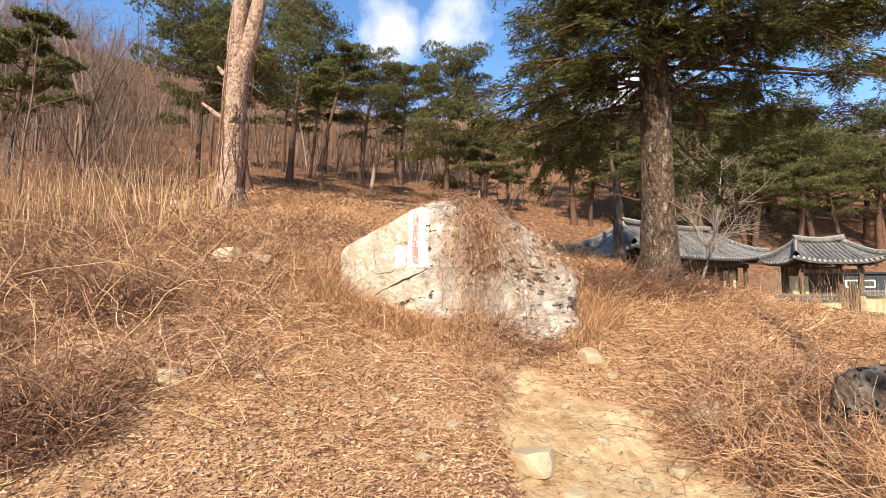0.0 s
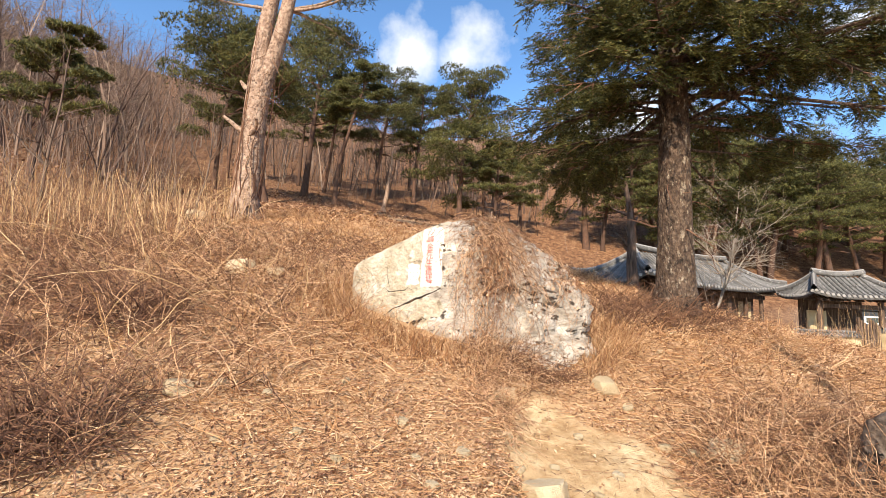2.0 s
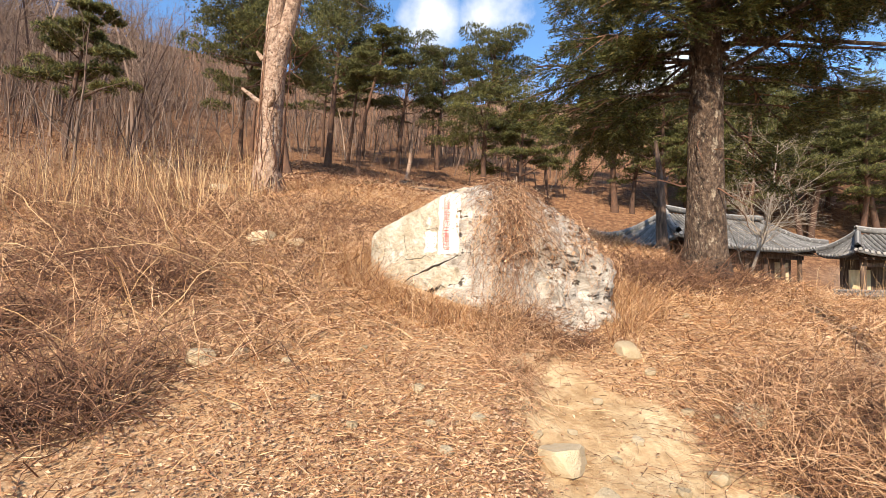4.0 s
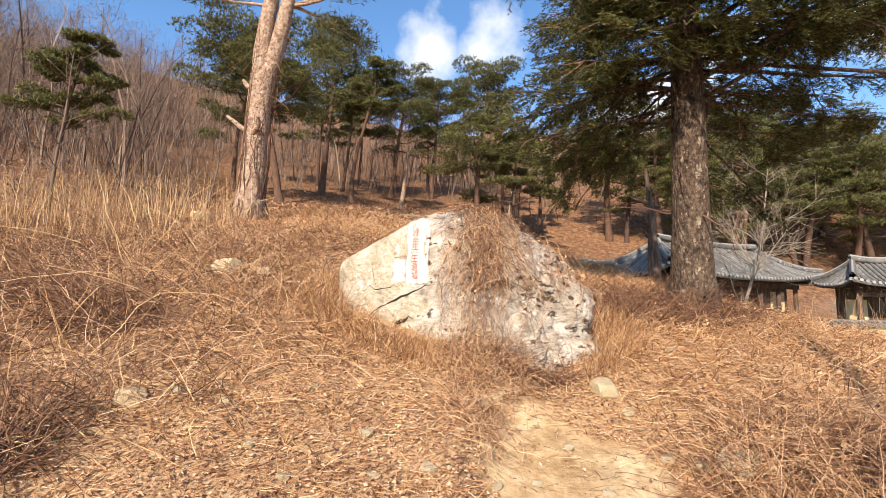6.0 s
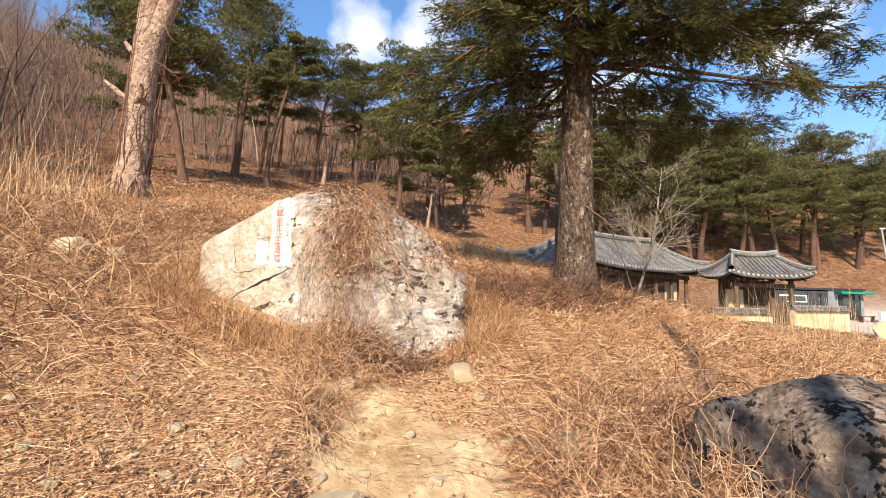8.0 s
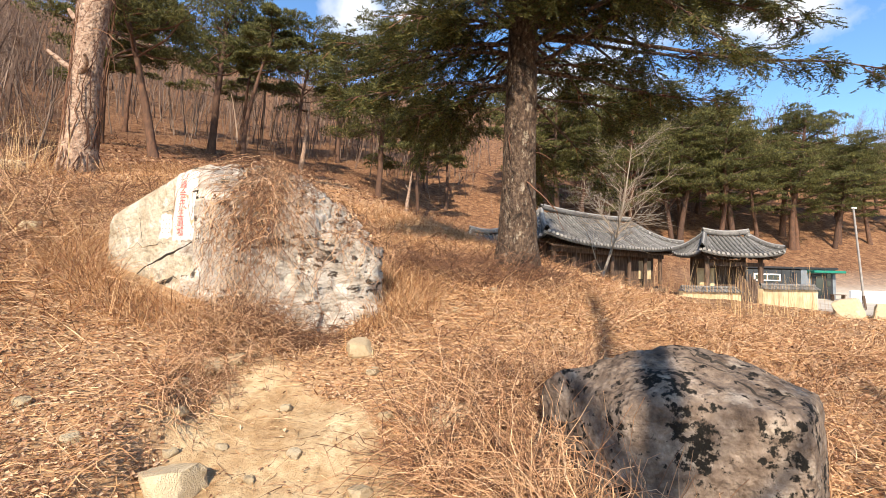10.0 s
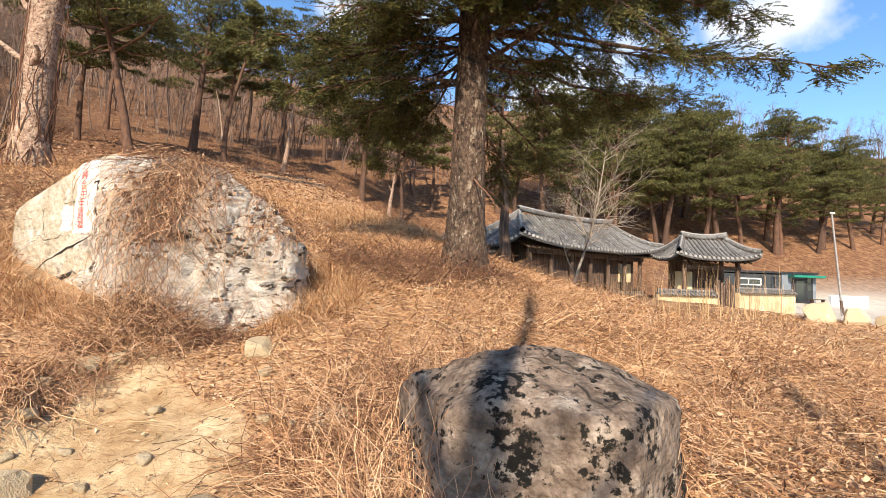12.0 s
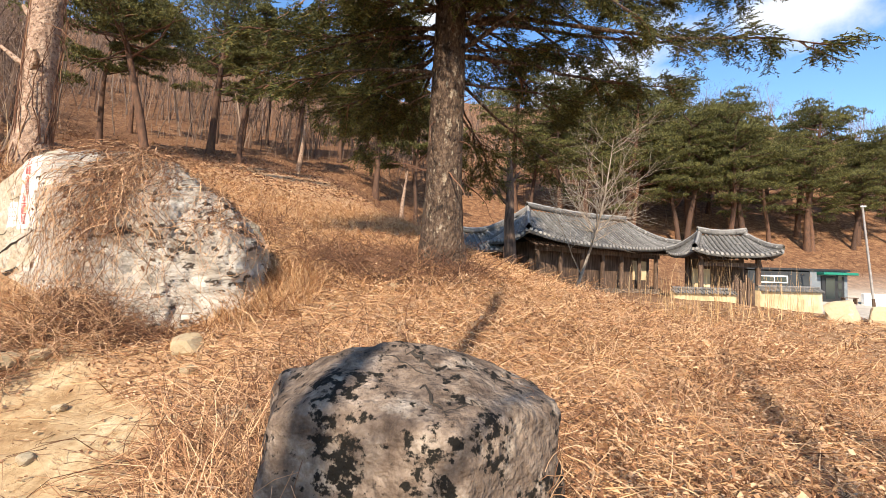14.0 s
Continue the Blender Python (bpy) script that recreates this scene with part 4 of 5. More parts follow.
for i in range(2700):
    tall = 1.0
    if i < 400:
        y = rng.uniform(48, 78)
        x = rng.uniform(-1.15 * y, .2 * y)
    elif i < 1600:
        y = 62 + 100 * rng.uniform(0, 1) ** 1.4
        x = rng.uniform(-1.15 * y, 1.5 * y)
    else:
        y, x, tall = rng.uniform(22, 60), -rng.uniform(16, 80), .95
        if x > -.62 * y - 3 or x < -1.45 * y:
            continue
    if x > 8 and y < 50:
        continue
    V, F = (full if i < 400 or i >= 1600 else light)[i % 7]
    a, s = rng.uniform(0, 6.28), rng.uniform(.6, 1.25) * tall
    R = np.array([[math.cos(a), -math.sin(a), 0], [math.sin(a), math.cos(a), 0], [0, 0, 1]]) * s
    far_v.append(V @ R.T + [x, y, float(height(x, y)) - .3])
    far_f.append(F + base)
    base += len(V)
wood = mesh_object("hillside_wood", np.concatenate(far_v), np.concatenate(far_f), BARK_WOOD)
tagged(wood, "leafless grey-brown wood covering the hill", "woods", kind="stuff")

# ---- dry growth ----
rng = np.random.default_rng(5)


def stuff(name, VF, mat, label, category):
    return tagged(mesh_object(name, VF[0], VF[1], mat), label, category, kind="stuff")


def free(x, y, rng, bare_keep=.06):
    e = earth_mask(x, y)
    return ~blocked(x, y) & ((e < .4) | (rng.uniform(0, 1, len(x)) < bare_keep))


# fallen leaves
x, y, r = fan(185000, rng, 2.2, 26)
ok = free(x, y, rng, .05)
x, y, r = x[ok], y[ok], r[ok]
P = np.stack([x, y, height(x, y) + rng.uniform(.0, .035, len(x))], 1)
stuff("fallen_leaves", leaves(P, rng.uniform(.012, .038, len(x)) * (1 + r * .07), rng, 1.0), LEAF, "brown curled fallen leaves covering the slope", "leaves")

# straw lying flat and matted
x, y, r = fan(70000, rng, 2.0, 24)
ok = free(x, y, rng, .05) & ((rng.uniform(0, 1, len(x)) < .62 + .3 * (vnoise(x, y, .9, 51) > .15)) | (x > 2.2) | (y > 6.5))
x, y, r = x[ok], y[ok], r[ok]
n = len(x)
a = rng.uniform(0, 6.28, n)
D = np.stack([np.cos(a), np.sin(a) - .35, rng.uniform(-.05, .35, n)], 1) * (rng.uniform(.06, .34, n) * np.where(x < 2.2, np.clip(.25 + r * .09, .45, 1), 1))[:, None]
P = np.stack([x, y, height(x, y) + rng.uniform(.0, .05, n)], 1)
stuff("matted_straw", ribbons(P, D, .0026 + .0009 * r * rng.uniform(.6, 1.3, n), rng, .5, 2), STRAW, "matted pale straw stalks lying on the slope", "straw")

# standing tufts of dry grass, thicker beyond the rock and to the right
x, y, r = fan(60000, rng, 4.0, 26)
dens = np.clip(.25 + .5 * vnoise(x, y, 1.6, 12) + .35 * (y > 5.5) + .35 * (x > 4.5), 0, 1)
ok = free(x, y, rng, .0) & (rng.uniform(0, 1, len(x)) < dens) & ~((y > 17) & (x > -3))
x, y, r = x[ok], y[ok], r[ok]
n = len(x)
D = np.stack([rng.normal(0, .45, n), rng.normal(-.1, .45, n), rng.uniform(.4, 1, n)], 1) * (rng.uniform(.12, .38, n))[:, None]
P = np.stack([x, y, height(x, y) - .02], 1)
stuff("dry_grass", ribbons(P, D, .005 + .0011 * r * rng.uniform(.6, 1.3, n), rng, .8, 2), STRAW, "tufts of standing dry yellow grass", "grass")

# tall reeds on the rise at the far side
n = 900
x, y = rng.uniform(-13, -5.2, n), rng.uniform(7.5, 13.5, n)
ok = (x < -4.2 - .28 * (y - 7)) & (vnoise(x, y, 1.2, 9) > -.55)
x, y = x[ok], y[ok]
n = len(x)
D = np.stack([rng.normal(0, .10, n), rng.normal(0, .10, n), np.ones(n)], 1) * rng.uniform(.7, 1.75, n)[:, None]
stuff("tall_reeds", ribbons(np.stack([x, y, height(x, y) - .03], 1), D, rng.uniform(.007, .015, n), rng, .14, 4), REED, "tall pale dry reeds standing on the rise", "reeds")
# rough yellow grass on the slope behind the rock
n = 17000
x, y = rng.uniform(-11, 4.5, n), rng.uniform(7.4, 17, n)
ok = ~blocked(x, y) & (vnoise(x, y, 1.1, 31) + .5 * vnoise(x, y, .4, 32) > -.25)
x, y = x[ok], y[ok]
n = len(x)
D = np.stack([rng.normal(0, .35, n), rng.normal(-.1, .35, n), rng.uniform(.5, 1, n)], 1) * rng.uniform(.15, .55, n)[:, None]
stuff("slope_grass", ribbons(np.stack([x, y, height(x, y) - .02], 1), D, rng.uniform(.008, .018, n), rng, .6, 2), STRAW, "rough dry yellow grass behind the inscribed rock", "grass")
n = 3600
ang = rng.uniform(2.6, 6.9, n)
x, y = .25 + np.cos(ang) * rng.uniform(1.75, 2.5, n), 7.2 + np.sin(ang) * rng.uniform(1.15, 1.7, n)
ok = ~((x > .6) & (x < 1.7) & (y < 6.5))
x, y = x[ok], y[ok]
n = len(x)
D = np.stack([rng.normal(0, .3, n), rng.normal(-.1, .3, n), np.ones(n)], 1) * rng.uniform(.15, .5, n)[:, None]
stuff("rock_grass", ribbons(np.stack([x, y, height(x, y) - .02], 1), D, rng.uniform(.004, .010, n), rng, .6, 3), STRAW, "dry yellow grass round the foot of the rock", "grass")
n = 9000
x, y = rng.uniform(-5, 9, n), rng.uniform(-5, 2.6, n)
ok = ~((np.abs(x - 3.98) < .8) & (y > 2.4))
x, y = x[ok], y[ok]
stuff("path_leaves", leaves(np.stack([x, y, height(x, y) + .012], 1), rng.uniform(.03, .07, len(x)), rng, .5), LEAF, "brown leaves scattered along the path", "leaves")
# thin reeds before the gate
n = 260
x, y = rng.uniform(10.5, 16.5, n), rng.uniform(14.5, 17.5, n)
D = np.stack([rng.normal(0, .06, n), rng.normal(0, .06, n), np.ones(n)], 1) * rng.uniform(.8, 2.0, n)[:, None]
stuff("thin_reeds", ribbons(np.stack([x, y, height(x, y) - .03], 1), D, rng.uniform(.010, .018, n), rng, .05, 4), REED, "thin dry reeds before the gate", "reeds")


def tangle(n, sampler, rng, L, rad, lift, wob=.35, segs=7):
    """Many crooked stems that arch over the ground."""
    out = []
    for _ in range(n):
        x, y = sampler()
        l = rng.uniform(.5, 1.3) * L
        a = rng.uniform(0, 6.28)
        p = (x, y, float(height(x, y)) + rng.uniform(0, .05))
        pts, rd = wander(rng, p, (math.cos(a), math.sin(a), rng.uniform(.2, 1.6)), l, rad * rng.uniform(.6, 1.3), rad * .4, segs, wob * .5, -lift)
        g = height(pts[:, 0], pts[:, 1]) + .01
        pts[:, 2] = np.maximum(pts[:, 2], g)
        out.append((pts, rd))
    return tubes(out, 3)


def in_ellipse(cx, cy, rx, ry):
    def pick():
        while True:
            u, v = rng.uniform(-1, 1, 2)
            if u * u + v * v < 1:
                return cx + u * rx, cy + v * ry
    return pick


stuff("bramble_thicket", tangle(1500, in_ellipse(-5.0, 5.5, 3.1, 3.1), rng, 1.0, .005, .13, .6), TWIG, "brown leafless bramble thicket on the slope", "brambles")
for cx, cy, rx in ((-4.9, 4.5, .8), (-5.6, 6.2, 1.0), (-3.9, 5.6, .6), (-6.6, 8.0, 1.0), (-3.2, 3.6, .6)):
    stuff("bramble_clump", tangle(420, in_ellipse(cx, cy, rx, rx * .7), rng, .8, .0055, .09, .7), TWIG, "dense dark brown bramble clump in the dry grass", "brambles")
stuff("reed_brush", tangle(1100, in_ellipse(-9.2, 10.2, 3.6, 2.6), rng, 1.3, .006, .06, .5), TWIG, "brown brush among the tall reeds", "brush")
# dark-coloured stems that give the vine mound its inner shade
stuff("vine_shade", tangle(700, in_ellipse(3.4, 4.4, 1.1, .85), rng, .9, .0045, .17, 1.0), TWIG, "dark stems standing in for the shade inside the vine mound", "stems")
stuff("vine_mound", tangle(1900, in_ellipse(3.35, 4.4, 1.1, .85), rng, .95, .0036, .17, 1.0), VINE, "mound of dry tangled vines beside the dark boulder", "vines")
stuff("vine_mat", tangle(2600, in_ellipse(6.6, 6.6, 3.2, 2.6), rng, .6, .0032, .2, .9), VINE, "mat of dry tangled vines over the slope", "vines")
stuff("low_bramble", tangle(1400, in_ellipse(3.6, 9.0, 1.6, 1.0), rng, .7, .006, .14), TWIG, "brown twiggy undergrowth at the foot of the fir", "undergrowth")
stuff("slope_bramble", tangle(1500, in_ellipse(-1.8, 9.8, 4.5, 2.2), rng, .7, .006, .14), TWIG, "brown twiggy growth behind the rock", "undergrowth")

stuff("vine_cascade", tangle(800, in_ellipse(.62, 5.9, .42, .5), rng, .75, .003, .24, .9), VINE, "dry vines spilling down below the rock", "vines")
# two dark tangles that stand in for shade in the rock's hollow
stuff("dark_cascade", tangle(260, in_ellipse(.75, 6.05, .38, .3), rng, .65, .0035, .14, .9), TWIG, "dark twigs that deepen the shade in the hollow of the rock", "twigs")
stuff("hollow_twigs", tangle(420, in_ellipse(1.0, 6.1, .55, .32), rng, .6, .0035, .10, .9), TWIG, "dark twigs standing in for the shade under the broken rock", "twigs")
stuff("bank_vines", tangle(500, in_ellipse(.42, 5.1, .22, .75), rng, .55, .0032, .26, .9), VINE, "dry stems hanging over the edge of the bank", "stems")
stuff("pale_sticks", tangle(110, in_ellipse(-4.8, 6.6, 3.0, 2.6), rng, 1.5, .007, .07), REED, "pale dead canes arching out of the brambles", "canes")
stuff("orange_bramble", tangle(2300, in_ellipse(-4.6, 6.4, 3.5, 3.0), rng, .95, .0045, .13, .6), VINE, "dry tan stems among the brambles", "brambles")
n = 700
x, y = rng.uniform(.6, 2.9, n), rng.uniform(3.0, 6.0, n)
D = np.stack([rng.normal(0, 1, n), rng.normal(0, 1, n), rng.uniform(0, .15, n)], 1) * rng.uniform(.05, .2, n)[:, None]
stuff("scattered_twigs", ribbons(np.stack([x, y, height(x, y) + .008], 1), D, rng.uniform(.003, .007, n), rng, .1, 3), TWIG, "thin dark twigs scattered on bare earth", "twigs")

# dry leaves caught in the vines
n = 16000
x, y = rng.uniform(2.6, 10, n), rng.uniform(3.4, 9.5, n)
ok = free(x, y, rng, .0) & (vnoise(x, y, .8, 21) > -.1)
x, y = x[ok], y[ok]
stuff("caught_leaves", leaves(np.stack([x, y, height(x, y) + rng.uniform(.02, .14, len(x)) + .3 * np.exp(-((x - 3.3) / .9) ** 2 - ((y - 4.4) / .7) ** 2) * rng.uniform(0, 1, len(x))], 1), rng.uniform(.025, .06, len(x)), rng, 1.6), VINE, "dry curled leaves caught in the vines", "leaves")
# litter of the wood, in leaves coloured dark for tree shade
x, y, r = fan(30000, rng, 17, 45)
ok = ~blocked(x, y) & (x < 9)
x, y, r = x[ok], y[ok], r[ok]
stuff("woodland_litter", leaves(np.stack([x, y, height(x, y) + .03], 1), rng.uniform(.07, .17, len(x)) * (.5 + r / 40), rng, 1.2), LEAF_SHADED, "brown leaf litter, darkened for the shade under the trees", "leaves")
# vines hanging down over the rock
dep = bpy.context.evaluated_depsgraph_get()
bpy.context.view_layer.update()
strands = []
for i in range(980):
    kind_ = rng.uniform()
    x = .50 + rng.normal(0, .17) if kind_ < .6 else (rng.uniform(.1, 1.5) if kind_ < .84 else rng.uniform(1.35, 1.85))
    hit, p, nrm, _ = rock.ray_cast(Vector((x - ROCK_AT.x, rng.uniform(-1.25, -.1) if kind_ < .6 else rng.uniform(-.7, .3), 3)), Vector((0, 0, -1)))
    if not hit:
        continue
    p = p + ROCK_AT
    pts = [np.array(p) + [0, 0, .02]]
    ln = rng.uniform(.3, 2.1) if kind_ < .6 else (rng.uniform(.15, .6) if rng.uniform() < .75 else rng.uniform(.6, 1.6))
    d = np.array([rng.normal(0, .35), -1.0, .1])
    steps = int(ln / .11) + 2
    for s in range(steps):
        d = d + np.array([rng.normal(0, .42), -.10, -.24]) + rng.normal(0, .24, 3)
        d /= np.linalg.norm(d)
        q = pts[-1] + d * .11
        ok2, np_, nn_, _ = rock.closest_point_on_mesh(Vector(q) - ROCK_AT)
        if ok2:
            off = (Vector(q) - ROCK_AT - np_).dot(nn_)
            if off < .015:
                q = np.array(np_ + nn_ * rng.uniform(.015, .09) + ROCK_AT)
            elif off > .16:
                q = q + (np.array(np_ + ROCK_AT) - q) * .35
        g = float(height(q[0], q[1])) + .02
        if q[2] < g:
            q[2] = g
        pts.append(q)
    r0 = rng.uniform(.0014, .0042)
    strands.append((np.array(pts), np.linspace(r0, r0 * .5, len(pts))))
stuff("dark_vines", tubes(strands[::3], 3), TWIG, "dark bare stems hanging over the inscribed rock", "vines")
stuff("hanging_vines", tubes(strands[1::3] + strands[2::3], 3), VINE, "dry vines hanging thickly over the inscribed rock", "vines")
caught = np.concatenate([p[rng.integers(0, len(p), 1)] for p, q in strands]) + rng.normal(0, .025, (len(strands), 3))
stuff("vine_leaves", leaves(caught, rng.uniform(.02, .055, len(caught)), rng, 2.0), LEAF, "shrivelled leaves on the hanging vines", "leaves")
fringe = []
for i in range(520):
    a = rng.uniform(-.3, 3.5)
    p = np.array([3.95 + .95 * math.cos(a), 3.45 + .48 * math.sin(a), 0])
    p[2] = float(height(p[0], p[1])) + rng.uniform(.1, .55)
    pts, rd = wander(rng, p, (-math.cos(a) * .6, -math.sin(a) * .8 + rng.normal(0, .5), rng.uniform(.1, .6)), rng.uniform(.2, .6), .0035, .0015, 7, .3, -.15)
    for k in range(len(pts)):
        hit, np_, nn_, _ = boulder.closest_point_on_mesh(boulder.matrix_world.inverted() @ Vector(pts[k]))
        w = boulder.matrix_world @ np_
        wn = boulder.matrix_world.to_3x3() @ nn_
        if (Vector(pts[k]) - w).dot(wn) < .01:
            pts[k] = w + wn * .012
    fringe.append((pts, rd))
stuff("vine_fringe", tubes(fringe, 3), VINE, "dry vines lapping over the edge of the dark boulder", "vines")

# young stems that stand close together under the trees
rng_s = np.random.default_rng(91)
n = 9500
y = 17 + 68 * rng_s.uniform(0, 1, n) ** .9
x = rng_s.uniform(-1.2, .75, n) * y
ok = np.where(x < -.62 * y, y > 17, np.where(x < 8, y > 44, y > 46))
ok &= vnoise(x, y, 3.0, 33) > -.25
x, y = x[ok], y[ok]
n = len(x)
tall = rng_s.uniform(1.2, 5.5, n)
D = np.stack([rng_s.normal(0, .14, n), rng_s.normal(0, .14, n), np.ones(n)], 1) * tall[:, None]
stuff("sapling_thicket", ribbons(np.stack([x, y, height(x, y) - .05], 1), D, rng_s.uniform(.010, .036, n), rng_s, .22, 6), BARK_WOOD, "close-set slim grey-brown saplings on the hillside", "saplings")
n = 32000
y = 14.5 + 50 * rng_s.uniform(0, 1, n) ** 1.1
x = rng_s.uniform(-1.2, 1.1, n) * y
ok = np.where(x < -.55 * y, y > 15, np.where(x < 8, y > 28 + .5 * np.abs(x + 4), y > 36.5))
ok &= vnoise(x, y, 2.2, 34) > -.05
x, y = x[ok], y[ok]
n = len(x)
D = np.stack([rng_s.normal(0, .55, n), rng_s.normal(0, .55, n), np.ones(n)], 1) * rng_s.uniform(.4, 1.3, n)[:, None]
stuff("hillside_brush", ribbons(np.stack([x, y, height(x, y) - .03], 1), D, rng_s.uniform(.010, .024, n), rng_s, .25, 4), TWIG, "low brown leafless brush under the trees", "brush")


def beside_boulder():
    q = rng_s.uniform(0, 1)
    return 3.24 - .08 * q + rng_s.normal(0, .12), 2.75 + 1.0 * q


stuff("boulder_straw", tangle(1500, beside_boulder, rng_s, .85, .0034, .085, .8), VINE, "dry stems lying against the dark boulder", "stems")

# ---- buildings ----


def hanok_roof(t, L, W, z_eave, z_ridge, ridge_len, lift=.35, rows=30):
    """A tiled hip roof with sagging slopes and upturned corners, its middle at the thing's origin. Long side along x."""
    hl, hw, hr = L / 2, W / 2, ridge_len / 2

    def surf(side, u, v):
        """u along the eave from -1 to 1, v from eave to ridge."""
        if side in (0, 1):
            sg = -1 if side == 0 else 1
            xe = u * hl
            x = xe + (np.clip(xe, -hr, hr) - xe) * v
            y = sg * hw * (1 - v)
            z = z_eave + (z_ridge - z_eave) * max(v, 0.0) ** 1.25 + lift * (abs(u) ** 3) * (1 - v) ** 2
        else:
            sg = -1 if side == 2 else 1
            x = sg * (hl + (hr - hl) * v)
            y = u * hw * (1 - v)
            z = z_eave + (z_ridge - z_eave) * max(v, 0.0) ** 1.25 + lift * (abs(u) ** 3) * (1 - v) ** 2
        return np.array([x, y, z])
    for side in range(4):
        n, m = 24, 8
        V = np.array([surf(side, -1 + 2 * i / n, j / m) for j in range(m + 1) for i in range(n + 1)])
        V = np.concatenate([V, V - [0, 0, .14]])
        k = (n + 1) * (m + 1)
        F = []
        for j in range(m):
            for i in range(n):
                a = j * (n + 1) + i
                F.append((a, a + 1, a + n + 2, a + n + 1))
                F.append((k + a, k + a + n + 1, k + a + n + 2, k + a + 1))
        for i in range(n):
            F.append((i, k + i, k + i + 1, i + 1))
        mesh_object("roof_slope", V, F, ROOF_TILE, t, True)
        cnt = rows if side < 2 else max(6, int(rows * W / L))
        for i in range(cnt):
            u = -1 + 2 * (i + .5) / cnt
            vmax = 1.0
            if side < 2:
                x = u * hl
                vmax = 1.0
            pts = np.array([surf(side, u, v) + [0, 0, .02] for v in np.linspace(-.015, vmax, 9)])
            r = .062
            V, F = tubes([(pts, np.full(9, r))], 7)
            # tile joints: small steps along the row
            mesh_object("roof_rib", V, F, ROOF_TILE, t, True)
            c = surf(side, u, -.02) + [0, 0, .02]
            d = surf(side, u, -.05) - surf(side, u, 0)
            d /= np.linalg.norm(d) + 1e-9
            V, F = tubes([(np.array([c, c + d * .03, c + d * .031]), [.072, .072, .004])], 8)
            mesh_object("tile_end", V, F, TILE_END, t)
    ridges = [[(-hr - .1, 0, z_ridge + .28), (-hr * .5, 0, z_ridge + .17), (0, 0, z_ridge + .14), (hr * .5, 0, z_ridge + .17), (hr + .1, 0, z_ridge + .28)]]
    for sx in (-1, 1):
        for sy in (-1, 1):
            side = 0 if sy < 0 else 1
            ridges.append([tuple(surf(side, sx, v) + [0, 0, .10]) for v in (0, .25, .5, .75, 1)])
    for pts in ridges:
        p = np.array(pts)
        q = np.linspace(0, 1, 12) * (len(p) - 1)
        p = np.stack([np.interp(q, np.arange(len(p)), p[:, c]) for c in range(3)], 1)
        V, F = tubes([(p, np.full(12, .13))], 8)
        mesh_object("ridge_tiles", V, F, ROOF_TILE, t, True)
        V, F = tubes([(p + [0, 0, .13], np.full(12, .055))], 6)
        mesh_object("ridge_cap", V, F, TILE_END, t, True)


def rafters(t, L, W, z, n):
    for i in range(n):
        x = -L / 2 + L * (i + .5) / n
        V, F = tubes([(np.array([(x, -W / 2 + .12, z - .2), (x, -W / 2 + 1.2, z + .25)]), [.05, .05])], 6)
        mesh_object("rafter", V, F, WOOD_OLD, t)


# the tiled house
hx, hy = 12.75, 26.1
hz = float(height(hx, hy - 2))
house = thing("tiled_house", (hx, hy, 0), "low old wooden house with a sagging grey tiled roof", "house", turn=radians(29))
hanok_roof(house, 11.6, 4.6, 3.15, 4.85, 7.6, .45, 44)
rafters(house, 10.6, 4.6, 3.15, 32)
part("plinth", boxes((-4.9, 4.9, -1.7, 1.7, hz - .8, hz + .3), bevel=.02), ROCK_DARK, house)
part("wall", boxes((-4.6, 4.6, -1.1, 1.4, hz + .25, 3.2)), WOOD_OLD, house)
for i in (5,):
    part("plaster_panel", boxes((-4.5 + i * 1.52, -3.3 + i * 1.52, -1.13, -1.09, hz + .8, 2.6)), EARTH_WALL, house, "ochre plaster panel")
for i in range(7):
    V, F = tubes([(np.array([(-4.56 + i * 1.52, -1.55, hz + .2), (-4.56 + i * 1.52, -1.55, 3.2)]), [.12, .11])], 10)
    mesh_object("column", V, F, WOOD_OLD, house, True)
part("beam", boxes((-4.8, 4.8, -1.64, -1.46, 2.75, 2.98), bevel=.01), WOOD_OLD, house)
# the low wing behind
wing = thing("low_wing", (6.6, 24.6, 0), "low tiled outbuilding beside the old house", "outbuilding", turn=radians(10))
hanok_roof(wing, 3.4, 3.0, 2.75, 3.6, 1.6, .15, 14)
part("wall", boxes((-1.2, 1.2, -1.0, 1.0, hz - .5, 2.8)), WOOD_OLD, wing)

# the gate
gx0, gy0 = 19.0, 23.6
gate_z = float(height(gx0, gy0 - 1))
gate = thing("tiled_gate", (gx0 + .12, gy0, 0), "small tiled gatehouse with dark timber posts", "gate", turn=radians(-6))
hanok_roof(gate, 4.05, 3.0, 2.85, 3.86, 2.2, .25, 18)
rafters(gate, 3.5, 3.0, 2.85, 12)
for sx in (-1.35, 1.35):
    for sy in (-.7, .7):
        V, F = tubes([(np.array([(sx, sy, gate_z - .3), (sx, sy, 2.85)]), [.13, .12])], 10)
        mesh_object("post", V, F, WOOD_OLD, gate, True)
part("lintel", boxes((-1.5, 1.5, -.78, -.62, 2.3, 2.5), bevel=.01), WOOD_OLD, gate)
part("wall", boxes((-1.3, 1.3, .55, .72, gate_z - .3, 2.7)), WOOD_OLD, gate)
part("plaster_panel", boxes((-1.2, -.3, .50, .56, gate_z + .7, 2.2)), EARTH_WALL, gate)
for i in range(9):
    part("plank", boxes((-.15 + i * .12, -.05 + i * .12, -1.2 + .01 * (i % 3), -1.14, gate_z - .4, 1.55 + .12 * ((i * 7) % 4)), bevel=.006), WOOD_OLD, gate, "grey weathered plank")

# the ochre wall with a tiled coping


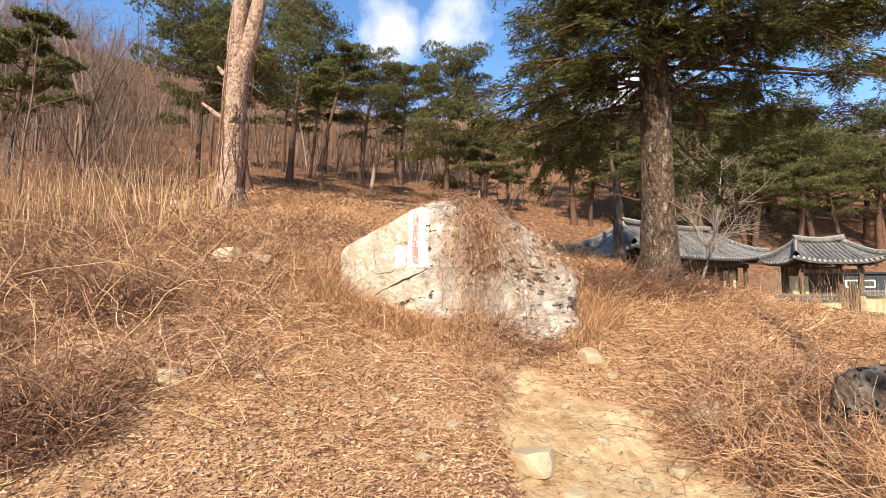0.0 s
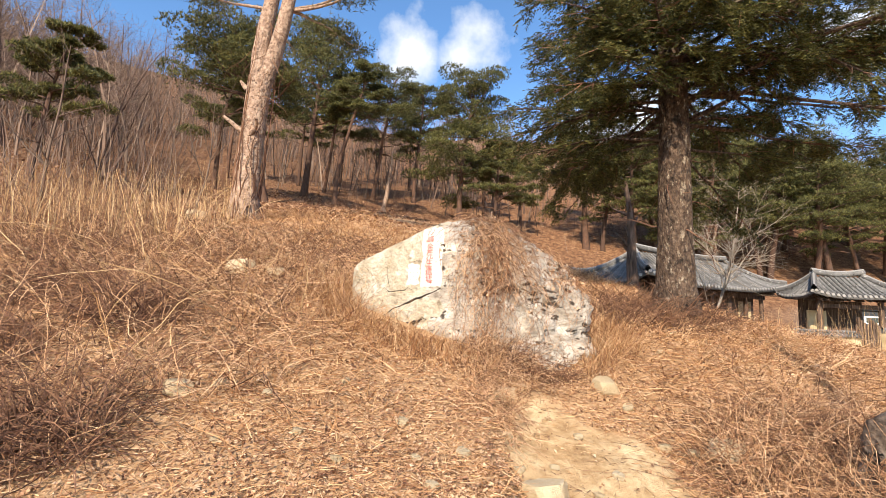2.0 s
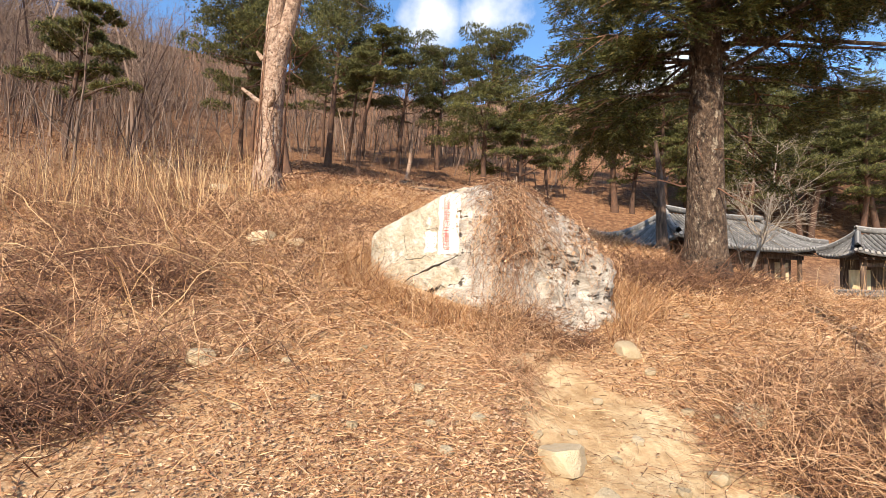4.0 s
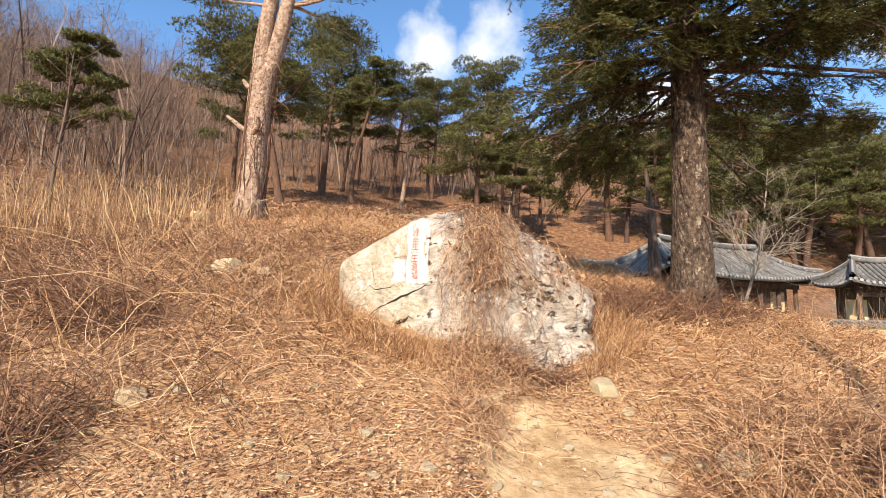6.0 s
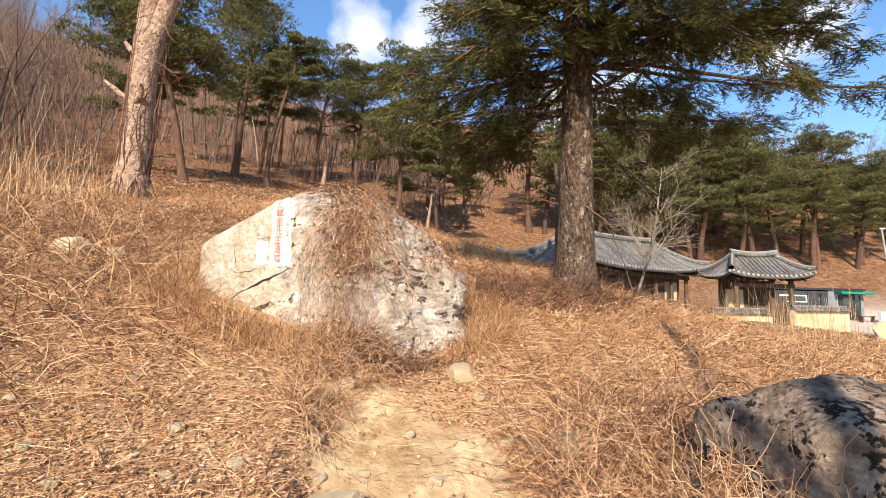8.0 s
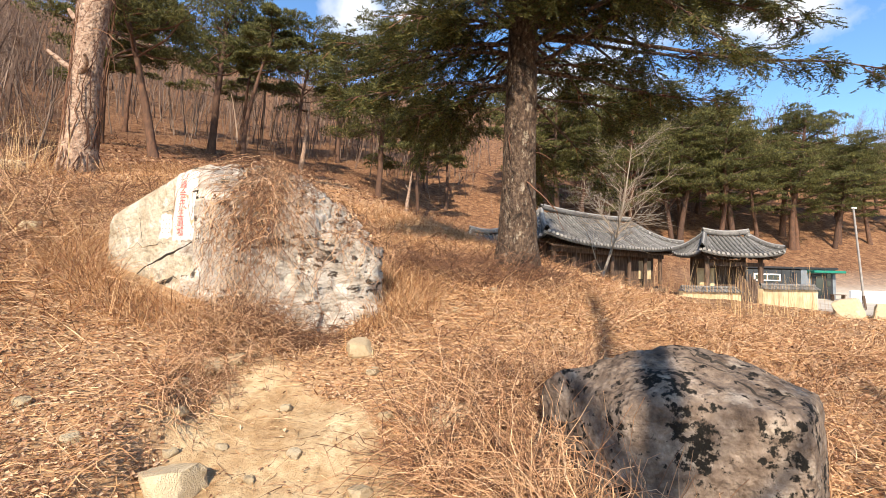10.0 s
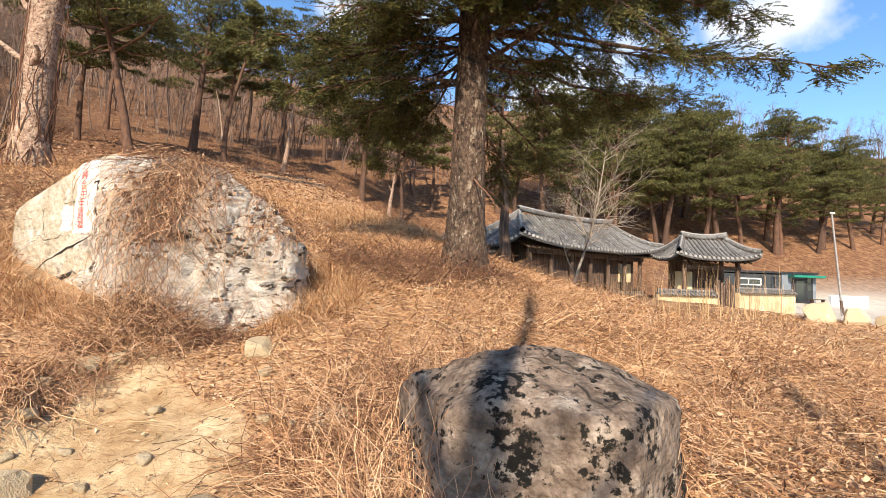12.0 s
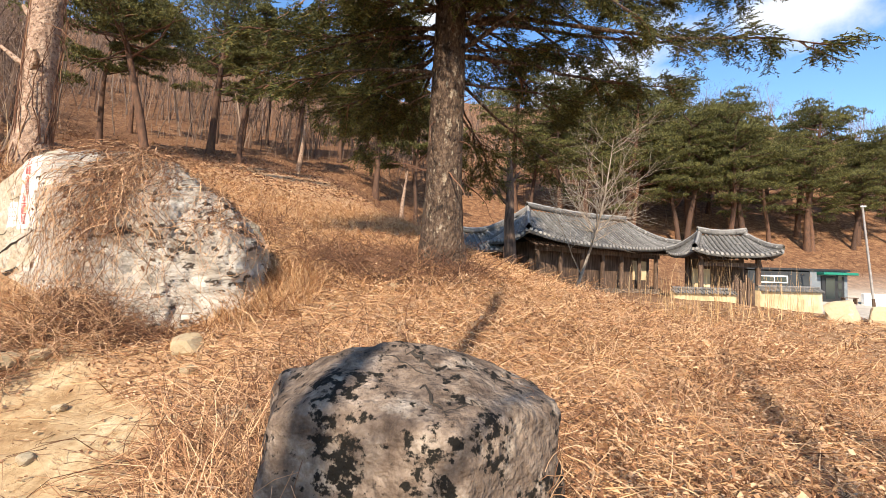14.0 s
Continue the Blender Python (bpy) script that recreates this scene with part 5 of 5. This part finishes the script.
def yard_wall(x0, y0, x1, y1, top, label):
    dx, dy = x1 - x0, y1 - y0
    L = math.hypot(dx, dy)
    w = thing("yard_wall", (x0, y0, 0), label, "wall", "yard walls", math.atan2(dy, dx))
    z0 = min(float(height(x0, y0)), float(height(x1, y1))) - .4
    part("wall", boxes((0, L, -.15, .15, z0, top - .12)), EARTH_WALL, w)
    bm = bmesh.new()
    prof = [(-.30, top - .14), (0, top + .04), (.30, top - .14), (0, top - .10)]
    a = [bm.verts.new((0, y, z)) for y, z in prof]
    b = [bm.verts.new((L, y, z)) for y, z in prof]
    for i in range(4):
        bm.faces.new((a[i], a[(i + 1) % 4], b[(i + 1) % 4], b[i]))
    bm.faces.new(a)
    bm.faces.new(b)
    bmesh.ops.recalc_face_normals(bm, faces=bm.faces)
    part("coping", bm, ROOF_TILE, w, "grey tiled coping")
    n = int(L / .22)
    for i in range(n):
        x = (i + .5) * L / n
        V, F = tubes([(np.array([(x, -.32, top - .14), (x, 0, top + .06), (x, .32, top - .14)]), [.05, .05, .05])], 6)
        mesh_object("coping_tile", V, F, ROOF_TILE, w, True)
    V, F = tubes([(np.array([(0, 0, top + .09), (L, 0, top + .09)]), [.07, .07])], 8)
    mesh_object("ridge_cap", V, F, ROOF_TILE, w, True)
    return w


yard_wall(15.9, 22.4, 19.0, 22.5, 1.12, "ochre plastered yard wall with a grey tiled coping")
yard_wall(20.2, 22.6, 25.0, 24.5, 1.32, "ochre plastered yard wall with a grey tiled coping beside the gate")

# the grey cabin
cab_z = float(height(30, 30))
cabin = thing("grey_cabin", (29.4, 32.3, 0), "dark grey metal-clad cabin with a green awning over its door", "cabin", turn=radians(-8))
part("wall", boxes((-3.2, .7, -1.6, 1.6, cab_z - .3, 2.45), bevel=.01), CLAD_GREY, cabin)
part("side_wall", boxes((.7, 3.0, -1.62, 1.6, cab_z - .3, 2.55), bevel=.01), CLAD_LIGHT, cabin, "light grey clad end wall")
part("roof", boxes((-3.35, 3.1, -1.75, 1.75, 2.52, 2.66), bevel=.01), BLACK_TRIM, cabin, "flat black metal roof edge")
win = part("window_frame", boxes((-2.5, -.7, -1.66, -1.60, 1.65, 2.15), bevel=.006), WHITE_PAINT, cabin)
part("pane", boxes((-2.4, -1.6, -1.68, -1.655, 1.73, 2.07)), GLASS, win)
part("pane", boxes((-1.55, -.8, -1.68, -1.655, 1.73, 2.07)), GLASS, win)
part("awning", boxes((1.1, 3.2, -2.3, -1.6, 2.28, 2.44), bevel=.02), GREEN_AWN, cabin, "green metal awning")
door = part("door", boxes((1.35, 2.75, -1.70, -1.60, cab_z, 2.2), bevel=.01), BLACK_TRIM, cabin)
part("pane", boxes((1.6, 2.15, -1.72, -1.69, cab_z + .3, 2.05)), GLASS, door)
for i in range(3):
    part("pane", boxes((2.35, 2.6, -1.72, -1.69, cab_z + .4 + i * .55, cab_z + .8 + i * .55)), GLASS, door)
for i in range(6):
    part("cladding_rib", boxes((-3.1 + i * .62, -3.06 + i * .62, -1.63, -1.59, cab_z, 2.4)), CLAD_GREY, cabin)
bench = thing("bench", (31.6, 29.6, 0), "small wooden bench before the cabin door", "bench")
bz = float(height(31.6, 29.6))
part("seat", boxes((-.5, .5, -.15, .15, bz + .4, bz + .45), bevel=.005), WOOD_OLD, bench)
for sx in (-.4, .4):
    part("leg", boxes((sx - .03, sx + .03, -.12, .12, bz - .05, bz + .4)), WOOD_OLD, bench)

# the lamp pole by the road
px_, py_ = 28.7, 25.1
lamp = thing("street_lamp", on_ground(px_, py_), "tall thin pale steel lamp pole leaning by the road", "street lamp")
V, F = tubes([(np.array([(0, 0, -.3), (-.15, 0, 1.4), (-.62, 0, 5.9)]), [.07, .06, .05])], 10)
mesh_object("pole", V, F, STEEL, lamp, True)
part("lamp_head", boxes((-.72, -.42, -.05, .05, 5.88, 5.95), bevel=.02), WHITE_PAINT, lamp)
V, F = tubes([(np.array([(-.01, 0, .1), (-.10, 0, .9)]), [.085, .078])], 10)
mesh_object("rust_band", V, F, WOOD_OLD, lamp, True)

# pale blocks by the road
low = thing("low_white_wall", (33.6, 29.5, 0), "low white concrete wall by the road", "wall")
part("wall", boxes((-1.2, 1.6, -.12, .12, -.3, 1.15), bevel=.02), WHITE_PAINT, low)
for i, (x, y, s) in enumerate([(18.6, 16.4, .5), (19.6, 16.0, .42), (20.4, 15.6, .3)]):
    loose_stone(x, y, s, 300 + i, .9, "pale rough rock standing at the road's edge", STONE, .2)

# a wire across the valley
wp = np.array([(34 + 6 * q, 38 + 2 * q, 12.2 + 1.5 * q + .5 * (q - 2) ** 2 * .3) for q in np.linspace(0, 5, 14)])
V, F = tubes([(wp, np.full(14, .02))], 4)
tagged(mesh_object("power_line", V, F, BLACK_TRIM), "thin black overhead power line crossing the sky", "power line")
